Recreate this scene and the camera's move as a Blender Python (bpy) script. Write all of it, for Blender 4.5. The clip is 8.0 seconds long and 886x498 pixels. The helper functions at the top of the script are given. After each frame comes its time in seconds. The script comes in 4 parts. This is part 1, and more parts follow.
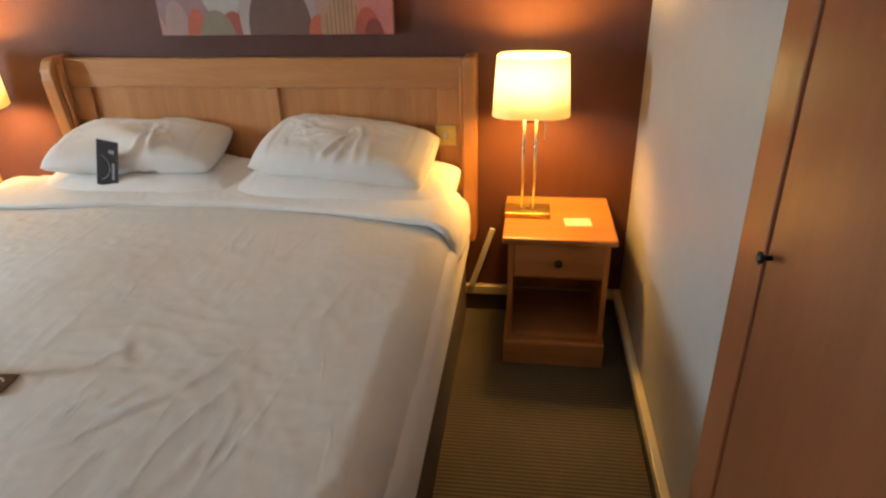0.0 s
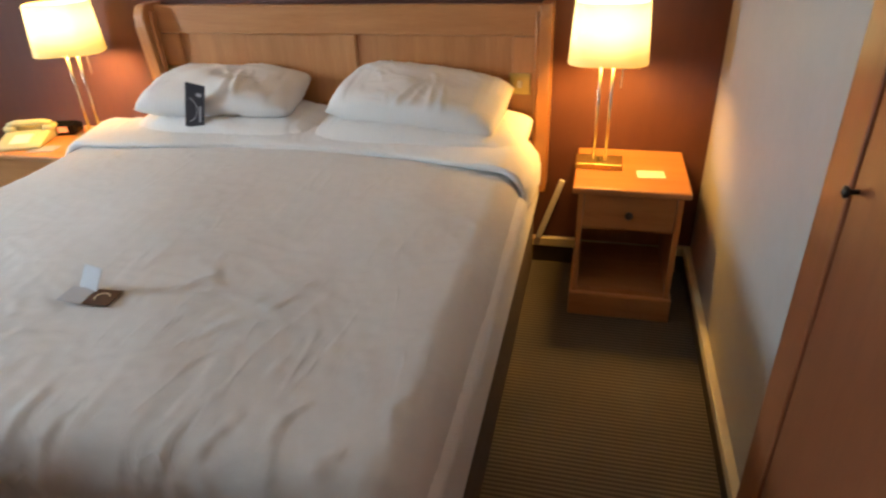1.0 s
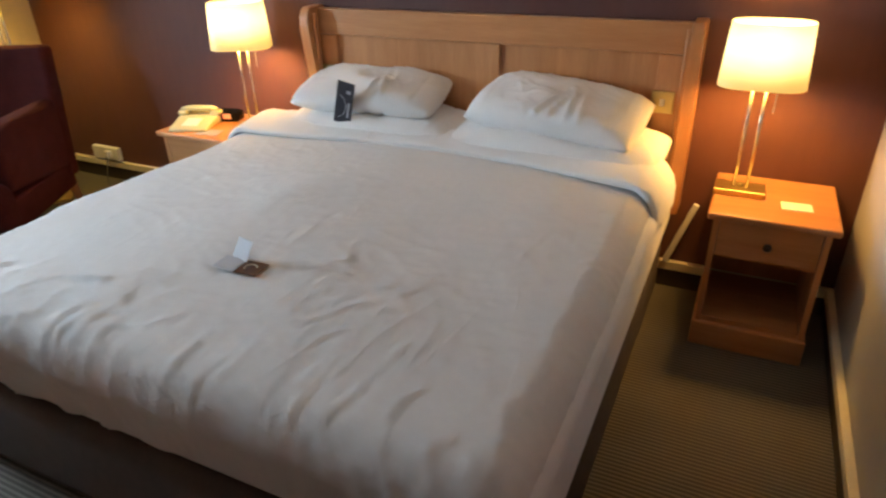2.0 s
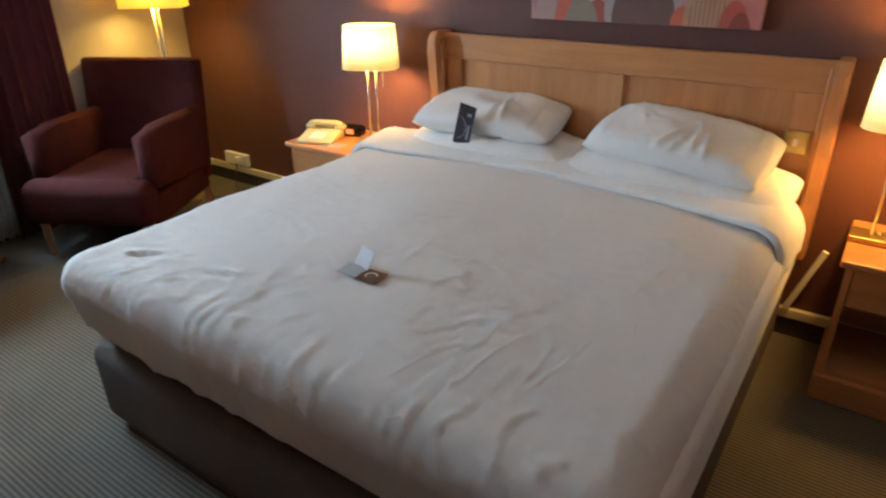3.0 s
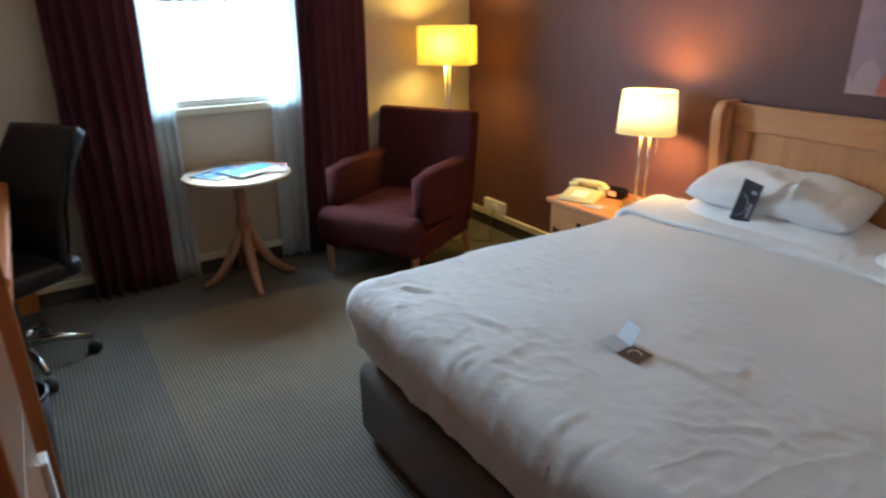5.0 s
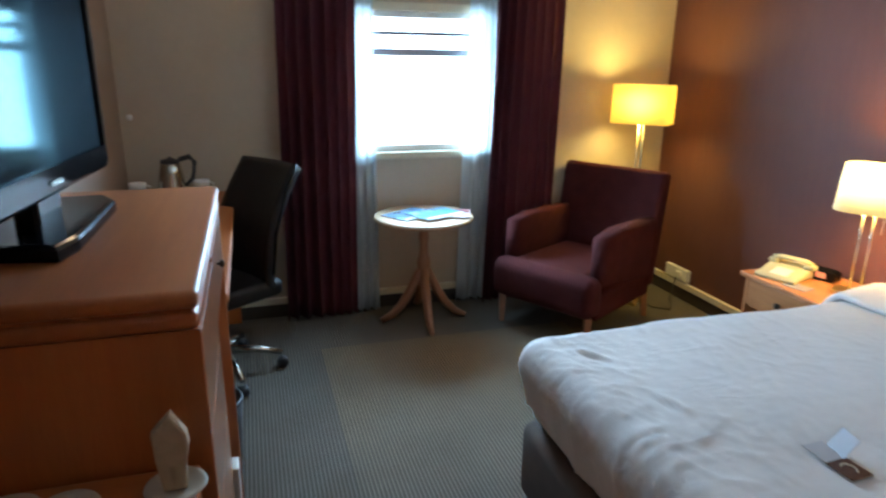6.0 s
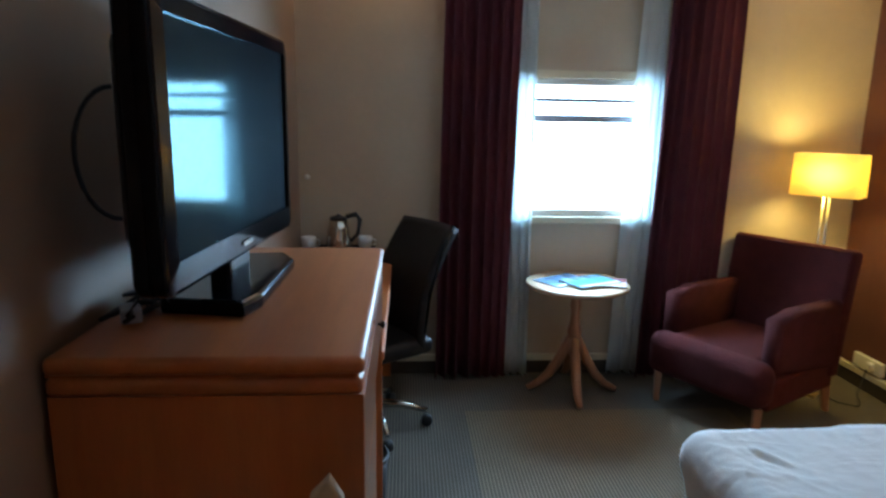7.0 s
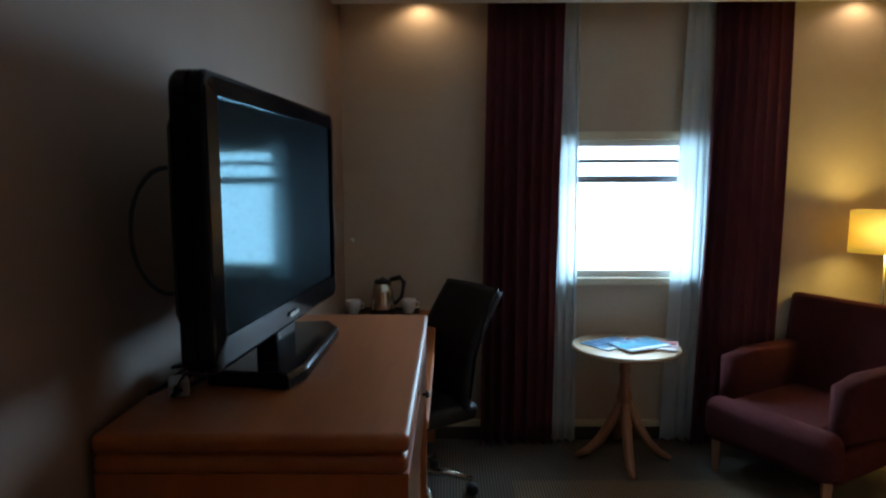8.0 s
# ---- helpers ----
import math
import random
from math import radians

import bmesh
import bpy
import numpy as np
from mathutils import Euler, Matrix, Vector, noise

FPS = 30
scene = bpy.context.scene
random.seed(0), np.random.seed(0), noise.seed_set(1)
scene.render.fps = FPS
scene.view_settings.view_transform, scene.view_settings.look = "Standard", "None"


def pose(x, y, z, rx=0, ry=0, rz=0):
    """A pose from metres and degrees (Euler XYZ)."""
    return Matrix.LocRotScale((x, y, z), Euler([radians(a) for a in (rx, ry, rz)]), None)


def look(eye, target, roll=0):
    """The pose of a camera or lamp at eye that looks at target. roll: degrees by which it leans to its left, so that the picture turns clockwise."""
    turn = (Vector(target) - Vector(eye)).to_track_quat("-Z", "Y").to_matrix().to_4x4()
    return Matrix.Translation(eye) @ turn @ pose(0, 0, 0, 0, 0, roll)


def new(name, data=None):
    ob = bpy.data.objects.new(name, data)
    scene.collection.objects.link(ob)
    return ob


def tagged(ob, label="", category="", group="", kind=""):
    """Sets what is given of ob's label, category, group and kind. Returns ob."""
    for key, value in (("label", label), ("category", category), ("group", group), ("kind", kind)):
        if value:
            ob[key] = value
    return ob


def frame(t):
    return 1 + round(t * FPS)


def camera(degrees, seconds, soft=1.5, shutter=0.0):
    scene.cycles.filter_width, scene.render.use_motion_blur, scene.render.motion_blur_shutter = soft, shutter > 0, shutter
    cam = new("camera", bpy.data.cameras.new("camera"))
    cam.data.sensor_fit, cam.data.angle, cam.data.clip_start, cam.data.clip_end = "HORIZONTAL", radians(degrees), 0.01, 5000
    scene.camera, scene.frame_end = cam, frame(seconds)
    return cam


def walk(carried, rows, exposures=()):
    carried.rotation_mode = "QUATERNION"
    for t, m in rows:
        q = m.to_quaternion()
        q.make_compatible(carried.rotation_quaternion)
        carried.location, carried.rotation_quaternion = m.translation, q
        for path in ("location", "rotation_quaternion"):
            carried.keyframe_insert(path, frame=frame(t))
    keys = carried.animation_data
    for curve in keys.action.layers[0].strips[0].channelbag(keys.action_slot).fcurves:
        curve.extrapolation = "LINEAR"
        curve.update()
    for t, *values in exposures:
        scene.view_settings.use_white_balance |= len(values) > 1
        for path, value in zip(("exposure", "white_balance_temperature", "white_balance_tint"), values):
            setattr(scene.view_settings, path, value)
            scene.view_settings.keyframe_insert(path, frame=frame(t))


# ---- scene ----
cam = camera(70.0, 8.0, soft=2.3, shutter=0.4)
PATH = [
    (0, (1.096, -2.531, 1.531), (0.846, -0.748, 0.659), -1.4),
    (0.5, (1.093, -2.568, 1.511), (0.803, -0.827, 0.57), -2.0),
    (1, (1.081, -2.598, 1.498), (0.646, -0.905, 0.527), -2.3),
    (1.5, (1.08, -2.622, 1.501), (0.46, -0.983, 0.536), -2.0),
    (2.8, (1.035, -2.697, 1.502), (0.042, -1.196, 0.631), -0.9),
    (3, (1.027, -2.709, 1.51), (-0.018, -1.237, 0.649), -0.8),
    (3.5, (1.001, -2.727, 1.526), (-0.168, -1.334, 0.694), -0.8),
    (4, (0.971, -2.748, 1.525), (-0.322, -1.445, 0.73), -0.6),
    (5.3, (0.908, -2.796, 1.562), (-0.754, -1.911, 0.89), -0.5),
    (5.5, (0.894, -2.809, 1.565), (-0.826, -2.016, 0.924), -0.2),
    (6, (0.887, -2.827, 1.578), (-0.946, -2.265, 1.009), 0.7),
    (6.5, (0.876, -2.839, 1.592), (-1.028, -2.498, 1.085), 1.4),
    (7, (0.849, -2.859, 1.607), (-1.107, -2.74, 1.208), 0.9),
    (7.5, (0.842, -2.859, 1.622), (-1.136, -2.86, 1.325), 1.0),
    (8, (0.834, -2.862, 1.633), (-1.153, -2.879, 1.413), -0.2),
]
walk(cam, [(t, look(eye, target, roll)) for t, eye, target, roll in PATH],
     exposures=[(0, -0.20, 8500, 20), (1.0, -0.17, 7800, 20), (1.7, -0.19, 7350, 19), (3.0, -0.34, 7050, 18), (3.5, -0.36, 6850, 18), (4.2, -0.36, 6750, 18),
                (5.5, -0.30, 6350, 14), (6.5, -0.2, 5950, 12), (7.0, -0.5, 5950, 12), (7.5, -1.0, 6200, 13), (8, -1.48, 6350, 13)])

# ---- world, light, exposure ----
world = bpy.data.worlds.new("sky")
scene.world = world
world.use_nodes = True
wn = world.node_tree.nodes
sky = wn.new("ShaderNodeTexSky")
sky.sky_type = 'NISHITA'
sky.sun_disc = False
sky.sun_elevation = radians(35)
sky.sun_rotation = radians(120)
world.node_tree.links.new(sky.outputs[0], wn["Background"].inputs[0])
wn["Background"].inputs[1].default_value = 0.15


def lamp_light(name, kind, m, energy, colour, **more):
    data = bpy.data.lights.new(name, kind)
    data.energy, data.color = energy, colour
    for key, value in more.items():
        if key == "radius":
            data.shadow_soft_size = value
        if key == "size":
            data.shape, data.size, data.size_y = 'RECTANGLE', value[0], value[1]
        if key == "cone":
            data.spot_size, data.spot_blend = radians(value), 0.6
    ob = new(name, data)
    ob.matrix_world = m
    return ob


WARM = (1.0, 0.59, 0.16)
# daylight in the window's opening
lamp_light("window_daylight", 'AREA', look((-3.17, -1.77, 1.44), (0.0, -1.77, 1.1)), 158, (0.46, 0.75, 1.0), size=(0.78, 0.74))
# two recessed downlights close to the window wall
for yy in (-3.02, -0.47):
    lamp_light("downlight_beam", 'SPOT', look((-2.925, yy, 2.675), (-2.945, yy, 0)), 7.5, (1.0, 0.70, 0.42), radius=0.02, cone=155)


# ---- materials ----
def mat(name, colour, rough=0.6, metal=0.0, vary=0.12, scale=6.0, bump=0.0, bump_scale=200.0, coat=0.0, stretch=(1, 1, 1), trans=0.0, sheen=0.0):
    """A surface with variation at two scales and fine relief, in object-free world coordinates."""
    m = bpy.data.materials.new(name)
    m.use_nodes = True
    n, l = m.node_tree.nodes, m.node_tree.links
    b = n["Principled BSDF"]
    geo = n.new("ShaderNodeNewGeometry")
    mapping = n.new("ShaderNodeMapping")
    mapping.inputs["Scale"].default_value = stretch
    l.new(geo.outputs["Position"], mapping.inputs[0])
    big, small = n.new("ShaderNodeTexNoise"), n.new("ShaderNodeTexNoise")
    big.inputs["Scale"].default_value, big.inputs["Detail"].default_value = scale, 4
    small.inputs["Scale"].default_value, small.inputs["Detail"].default_value = scale * 9, 3
    for t in (big, small):
        l.new(mapping.outputs[0], t.inputs["Vector"])
    mix = n.new("ShaderNodeMix")
    mix.data_type = 'FLOAT'
    mix.inputs[0].default_value = 0.4
    l.new(big.outputs["Fac"], mix.inputs[2])
    l.new(small.outputs["Fac"], mix.inputs[3])
    ramp = n.new("ShaderNodeValToRGB")
    ramp.color_ramp.elements[0].position, ramp.color_ramp.elements[1].position = 0.3, 0.7
    ramp.color_ramp.elements[0].color = (*[c * (1 - vary) for c in colour], 1)
    ramp.color_ramp.elements[1].color = (*[min(1, c * (1 + vary)) for c in colour], 1)
    l.new(mix.outputs[0], ramp.inputs[0])
    l.new(ramp.outputs[0], b.inputs["Base Color"])
    b.inputs["Roughness"].default_value = rough
    b.inputs["Metallic"].default_value = metal
    b.inputs["Coat Weight"].default_value = coat
    b.inputs["Coat Roughness"].default_value = 0.15
    b.inputs["Transmission Weight"].default_value = trans
    b.inputs["Sheen Weight"].default_value = sheen
    if bump:
        tex = n.new("ShaderNodeTexNoise")
        tex.inputs["Scale"].default_value, tex.inputs["Detail"].default_value = bump_scale, 3
        l.new(mapping.outputs[0], tex.inputs["Vector"])
        bp = n.new("ShaderNodeBump")
        bp.inputs["Strength"].default_value, bp.inputs["Distance"].default_value = bump, 0.002
        l.new(tex.outputs["Fac"], bp.inputs["Height"])
        l.new(bp.outputs[0], b.inputs["Normal"])
    return m


def glow(name, colour, strength, hot=None):
    """A lit lampshade: white round the bulb, yellow towards its rims."""
    m = bpy.data.materials.new(name)
    m.use_nodes = True
    n, l = m.node_tree.nodes, m.node_tree.links
    b = n["Principled BSDF"]
    b.inputs["Base Color"].default_value = (0.8, 0.7, 0.5, 1)
    b.inputs["Roughness"].default_value = 0.8
    b.inputs["Emission Color"].default_value = (*colour, 1)
    b.inputs["Emission Strength"].default_value = strength
    if hot:
        tex = n.new("ShaderNodeTexCoord")
        mp = n.new("ShaderNodeMapping")
        mp.inputs["Location"].default_value = (0, 0, hot[0])
        mp.inputs["Scale"].default_value = hot[1]
        l.new(tex.outputs["Object"], mp.inputs[0])
        grad = n.new("ShaderNodeTexGradient")
        grad.gradient_type = 'SPHERICAL'
        l.new(mp.outputs[0], grad.inputs[0])
        mult = n.new("ShaderNodeMath")
        mult.operation = 'MULTIPLY_ADD'
        mult.inputs[1].default_value, mult.inputs[2].default_value = hot[2], strength
        l.new(grad.outputs["Fac"], mult.inputs[0])
        l.new(mult.outputs[0], b.inputs["Emission Strength"])
        tint = n.new("ShaderNodeValToRGB")
        tint.color_ramp.elements[0].position, tint.color_ramp.elements[1].position = 0.05, 0.5
        tint.color_ramp.elements[0].color, tint.color_ramp.elements[1].color = (*colour, 1), (1.0, 0.83, 0.38, 1)
        l.new(grad.outputs["Fac"], tint.inputs[0])
        l.new(tint.outputs[0], b.inputs["Emission Color"])
    return m


def stripes(name, dark, light, pitch, rough=0.95, light_fade=None):
    """Ribbed carpet: ribs along x, two tones, with real relief and large soft wear."""
    m = bpy.data.materials.new(name)
    m.use_nodes = True
    n, l = m.node_tree.nodes, m.node_tree.links
    b = n["Principled BSDF"]
    b.inputs["Roughness"].default_value = rough
    b.inputs["Specular IOR Level"].default_value = 0.1
    geo = n.new("ShaderNodeNewGeometry")
    wave = n.new("ShaderNodeTexWave")
    wave.bands_direction = 'Y'
    wave.inputs["Scale"].default_value = 0.314 / pitch
    wave.inputs["Distortion"].default_value = 0.5
    wave.inputs["Detail Scale"].default_value = 30
    l.new(geo.outputs["Position"], wave.inputs["Vector"])
    fluff = n.new("ShaderNodeTexNoise")
    fluff.inputs["Scale"].default_value = 160
    l.new(geo.outputs["Position"], fluff.inputs["Vector"])
    wear = n.new("ShaderNodeTexNoise")
    wear.inputs["Scale"].default_value, wear.inputs["Detail"].default_value = 2.2, 5
    l.new(geo.outputs["Position"], wear.inputs["Vector"])
    add = n.new("ShaderNodeMath")
    add.operation = 'MULTIPLY_ADD'
    add.inputs[1].default_value, add.inputs[2].default_value = 0.5, -0.25
    l.new(fluff.outputs["Fac"], add.inputs[0])
    both = n.new("ShaderNodeMath")
    both.operation = 'ADD'
    l.new(add.outputs[0], both.inputs[0])
    l.new(wave.outputs["Fac"], both.inputs[1])
    ramp = n.new("ShaderNodeValToRGB")
    ramp.color_ramp.elements[0].position, ramp.color_ramp.elements[1].position = 0.15, 0.8
    ramp.color_ramp.elements[0].color, ramp.color_ramp.elements[1].color = (*dark, 1), (*light, 1)
    l.new(both.outputs[0], ramp.inputs[0])
    tread = n.new("ShaderNodeMapRange")
    tread.inputs["From Min"].default_value, tread.inputs["From Max"].default_value = 0.3, 0.7
    tread.inputs["To Min"].default_value, tread.inputs["To Max"].default_value = 0.86, 1.12
    l.new(wear.outputs["Fac"], tread.inputs["Value"])
    tone = n.new("ShaderNodeHueSaturation")
    l.new(tread.outputs[0], tone.inputs["Value"])
    l.new(ramp.outputs[0], tone.inputs["Color"])
    l.new(tone.outputs[0], b.inputs["Base Color"])
    if light_fade:
        # painted light: the warm tone fades along x into the carpet around
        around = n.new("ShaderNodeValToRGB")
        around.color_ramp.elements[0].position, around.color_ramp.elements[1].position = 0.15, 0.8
        around.color_ramp.elements[0].color, around.color_ramp.elements[1].color = (*light_fade[2], 1), (*light_fade[3], 1)
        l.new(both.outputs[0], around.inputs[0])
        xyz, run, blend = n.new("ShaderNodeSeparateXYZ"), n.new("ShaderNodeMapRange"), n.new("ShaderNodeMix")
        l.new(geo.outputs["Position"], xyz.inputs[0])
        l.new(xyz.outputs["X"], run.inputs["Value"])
        run.inputs["From Min"].default_value, run.inputs["From Max"].default_value = light_fade[0], light_fade[1]
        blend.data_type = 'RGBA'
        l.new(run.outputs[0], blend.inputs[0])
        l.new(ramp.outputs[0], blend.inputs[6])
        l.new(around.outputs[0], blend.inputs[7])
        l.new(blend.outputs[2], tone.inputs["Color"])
    bp = n.new("ShaderNodeBump")
    bp.inputs["Strength"].default_value, bp.inputs["Distance"].default_value = 0.7, 0.003
    l.new(both.outputs[0], bp.inputs["Height"])
    l.new(bp.outputs[0], b.inputs["Normal"])
    return m


def wood(name, dark, light, along="x", rough=0.35, coat=0.3):
    m = bpy.data.materials.new(name)
    m.use_nodes = True
    n, l = m.node_tree.nodes, m.node_tree.links
    b = n["Principled BSDF"]
    b.inputs["Roughness"].default_value, b.inputs["Coat Weight"].default_value, b.inputs["Coat Roughness"].default_value = rough, coat, 0.2
    geo, mp, info = n.new("ShaderNodeNewGeometry"), n.new("ShaderNodeMapping"), n.new("ShaderNodeObjectInfo")
    mp.inputs["Scale"].default_value = {"x": (1.2, 14, 14), "y": (14, 1.2, 14), "z": (14, 14, 1.2)}[along]
    l.new(geo.outputs["Position"], mp.inputs[0])
    shift = n.new("ShaderNodeVectorMath")
    shift.operation = 'ADD'
    l.new(mp.outputs[0], shift.inputs[0])
    l.new(info.outputs["Random"], shift.inputs[1])
    grain, fine = n.new("ShaderNodeTexNoise"), n.new("ShaderNodeTexNoise")
    grain.inputs["Scale"].default_value, grain.inputs["Detail"].default_value, grain.inputs["Distortion"].default_value = 1.3, 5, 0.6
    fine.inputs["Scale"].default_value, fine.inputs["Detail"].default_value = 14, 3
    l.new(shift.outputs[0], grain.inputs["Vector"])
    l.new(shift.outputs[0], fine.inputs["Vector"])
    mix = n.new("ShaderNodeMix")
    mix.data_type = 'FLOAT'
    mix.inputs[0].default_value = 0.3
    l.new(grain.outputs["Fac"], mix.inputs[2])
    l.new(fine.outputs["Fac"], mix.inputs[3])
    ramp = n.new("ShaderNodeValToRGB")
    ramp.color_ramp.elements[0].position, ramp.color_ramp.elements[1].position = 0.35, 0.65
    ramp.color_ramp.elements[0].color, ramp.color_ramp.elements[1].color = (*dark, 1), (*light, 1)
    l.new(mix.outputs[0], ramp.inputs[0])
    broad = n.new("ShaderNodeTexNoise")
    broad.inputs["Scale"].default_value, broad.inputs["Detail"].default_value = 0.32, 1
    l.new(shift.outputs[0], broad.inputs["Vector"])
    band, own, tone = n.new("ShaderNodeMapRange"), n.new("ShaderNodeMath"), n.new("ShaderNodeHueSaturation")
    band.inputs["From Min"].default_value, band.inputs["From Max"].default_value = 0.3, 0.7
    band.inputs["To Min"].default_value, band.inputs["To Max"].default_value = 0.80, 1.08
    own.operation = 'MULTIPLY_ADD'
    own.inputs[1].default_value = 0.12
    l.new(broad.outputs["Fac"], band.inputs["Value"])
    l.new(info.outputs["Random"], own.inputs[0])
    l.new(band.outputs[0], own.inputs[2])
    l.new(own.outputs[0], tone.inputs["Value"])
    l.new(ramp.outputs[0], tone.inputs["Color"])
    l.new(tone.outputs[0], b.inputs["Base Color"])
    bp = n.new("ShaderNodeBump")
    bp.inputs["Strength"].default_value, bp.inputs["Distance"].default_value = 0.08, 0.001
    l.new(fine.outputs["Fac"], bp.inputs["Height"])
    l.new(bp.outputs[0], b.inputs["Normal"])
    return m


M_WALL_DARK = mat("aubergine_wallpaper", (0.112, 0.044, 0.034), 0.62, vary=0.10, scale=3, bump=0.25, bump_scale=350, stretch=(1, 1, 0.25))
M_WALL_DARK.node_tree.nodes["Principled BSDF"].inputs["Specular IOR Level"].default_value = 0.2
M_WALL = mat("cream_wall", (0.52, 0.42, 0.30), 0.6, vary=0.05, scale=3, bump=0.15, bump_scale=300)
M_WALL_SOUTH = mat("darker_wall", (0.265, 0.172, 0.112), 0.6, vary=0.05, scale=3, bump=0.15, bump_scale=300)
M_WALL_EAST = mat("pale_vinyl_wallpaper", (0.385, 0.37, 0.355), 0.5, vary=0.05, scale=3, bump=0.2, bump_scale=300)
M_CEIL = mat("white_ceiling", (0.75, 0.73, 0.70), 0.8, vary=0.03)
M_CREAM = mat("cream_gloss_paint", (0.68, 0.60, 0.42), 0.35, vary=0.06, scale=8)
M_DARKBASE = mat("dark_skirting_and_gap_shade", (0.05, 0.035, 0.025), 0.5)
M_CARPET = stripes("ribbed_carpet", (0.070, 0.060, 0.049), (0.148, 0.128, 0.104), 0.0165)
# warm light on the floor, painted as a beige tone of the carpet
M_CARPET_LIT = stripes("ribbed_carpet_warm_light", (0.106, 0.079, 0.051), (0.212, 0.165, 0.113), 0.0165, light_fade=(-2.1, -0.9, (0.074, 0.063, 0.051), (0.156, 0.134, 0.108)))
M_BEECH_X = wood("beech_along", (0.42, 0.158, 0.053), (0.52, 0.220, 0.084), "x")
M_BEECH_Y = wood("beech_deep", (0.42, 0.158, 0.053), (0.52, 0.220, 0.084), "y")
M_BEECH_Z = wood("beech_upright", (0.42, 0.158, 0.053), (0.52, 0.220, 0.084), "z")
CHERRY = ((0.36, 0.098, 0.019), (0.43, 0.128, 0.027))
M_CHERRY_X = wood("red_beech_along", *CHERRY, "x", 0.45, 0.12)
M_CHERRY_Y = wood("red_beech_deep", *CHERRY, "y", 0.45, 0.12)
M_CHERRY_Z = wood("red_beech_upright", *CHERRY, "z", 0.4, 0.45)
M_FRONT = wood("lacquered_red_beech_front", *CHERRY, "x", 0.3, 1.0)
M_WARDROBE = wood("red_brown_veneer", (0.180, 0.051, 0.020), (0.228, 0.070, 0.029), "z", 0.34, 0.4)
# the window's light on the table top is put into this paler wood colour
M_TOP_LIT = wood("beech_top_lit", (0.50, 0.35, 0.22), (0.58, 0.43, 0.29), "y", 0.25, 0.5)
M_LEG = wood("beech_leg", (0.29, 0.125, 0.062), (0.38, 0.18, 0.095), "z", 0.4, 0.2)
M_LINEN = mat("white_linen", (0.74, 0.72, 0.70), 0.85, vary=0.03, scale=12, bump=0.12, bump_scale=900, sheen=0.2)
M_DUVET = mat("white_duvet_cotton", (0.64, 0.62, 0.60), 0.85, vary=0.04, scale=5, bump=0.12, bump_scale=900, sheen=0.2)


def creased(m, scale, depth):
    """Adds fine broken crease lines over the weave's relief."""
    n, l = m.node_tree.nodes, m.node_tree.links
    b = n["Principled BSDF"]
    weave = b.inputs["Normal"].links[0].from_socket
    geo = n.new("ShaderNodeNewGeometry")
    last = weave
    for k, turn in ((1.0, 0.4), (1.9, 1.3)):
        mp, tex, mask = n.new("ShaderNodeMapping"), n.new("ShaderNodeTexNoise"), n.new("ShaderNodeTexNoise")
        mp.inputs["Rotation"].default_value = (0.2, 0.1, turn)
        mp.inputs["Scale"].default_value = (1.0, 0.22, 1.0)
        l.new(geo.outputs["Position"], mp.inputs[0])
        tex.inputs["Scale"].default_value, tex.inputs["Detail"].default_value, tex.inputs["Distortion"].default_value = scale * k, 1.0, 0.45
        mask.inputs["Scale"].default_value, mask.inputs["Detail"].default_value = 3.1 * k, 1
        l.new(mp.outputs[0], tex.inputs["Vector"])
        l.new(geo.outputs["Position"], mask.inputs["Vector"])
        off, size, line, gate, both, bp = (n.new("ShaderNodeMath"), n.new("ShaderNodeMath"), n.new("ShaderNodeMapRange"), n.new("ShaderNodeMapRange"),
                                           n.new("ShaderNodeMath"), n.new("ShaderNodeBump"))
        off.operation, off.inputs[1].default_value = 'SUBTRACT', 0.5
        size.operation = 'ABSOLUTE'
        line.interpolation_type = 'SMOOTHSTEP'
        line.inputs["From Min"].default_value, line.inputs["From Max"].default_value = 0.0, 0.07
        line.inputs["To Min"].default_value, line.inputs["To Max"].default_value = 1.0, 0.0
        gate.inputs["From Min"].default_value, gate.inputs["From Max"].default_value = 0.45, 0.65
        both.operation = 'MULTIPLY'
        l.new(tex.outputs["Fac"], off.inputs[0])
        l.new(off.outputs[0], size.inputs[0])
        l.new(size.outputs[0], line.inputs["Value"])
        l.new(mask.outputs["Fac"], gate.inputs["Value"])
        l.new(line.outputs[0], both.inputs[0])
        l.new(gate.outputs[0], both.inputs[1])
        bp.inputs["Strength"].default_value, bp.inputs["Distance"].default_value = 0.6, depth / k
        l.new(both.outputs[0], bp.inputs["Height"])
        l.new(last, bp.inputs["Normal"])
        last = bp.outputs[0]
    l.new(last, b.inputs["Normal"])


creased(M_LINEN, 9.0, 0.0014)
creased(M_DUVET, 9.0, 0.0016)
M_DIVAN = mat("grey_brown_divan_cloth", (0.082, 0.057, 0.043), 0.95, vary=0.15, scale=20, bump=0.5, bump_scale=700)
M_BURG = mat("burgundy_wool", (0.062, 0.0122, 0.0122), 0.95, vary=0.22, scale=14, bump=0.5, bump_scale=900)
M_BURG.node_tree.nodes["Principled BSDF"].inputs["Specular IOR Level"].default_value = 0.15
M_CURTAIN = mat("burgundy_curtain_cloth", (0.082, 0.009, 0.015), 0.9, vary=0.15, scale=9, bump=0.3, bump_scale=800)
M_BRASS = mat("aged_brass", (0.55, 0.42, 0.18), 0.35, 1.0, vary=0.15, scale=30)
M_CHROME = mat("brushed_nickel", (0.6, 0.57, 0.5), 0.22, 1.0, vary=0.05)
M_KNOB = mat("dark_bronze", (0.05, 0.04, 0.035), 0.35, 0.8)
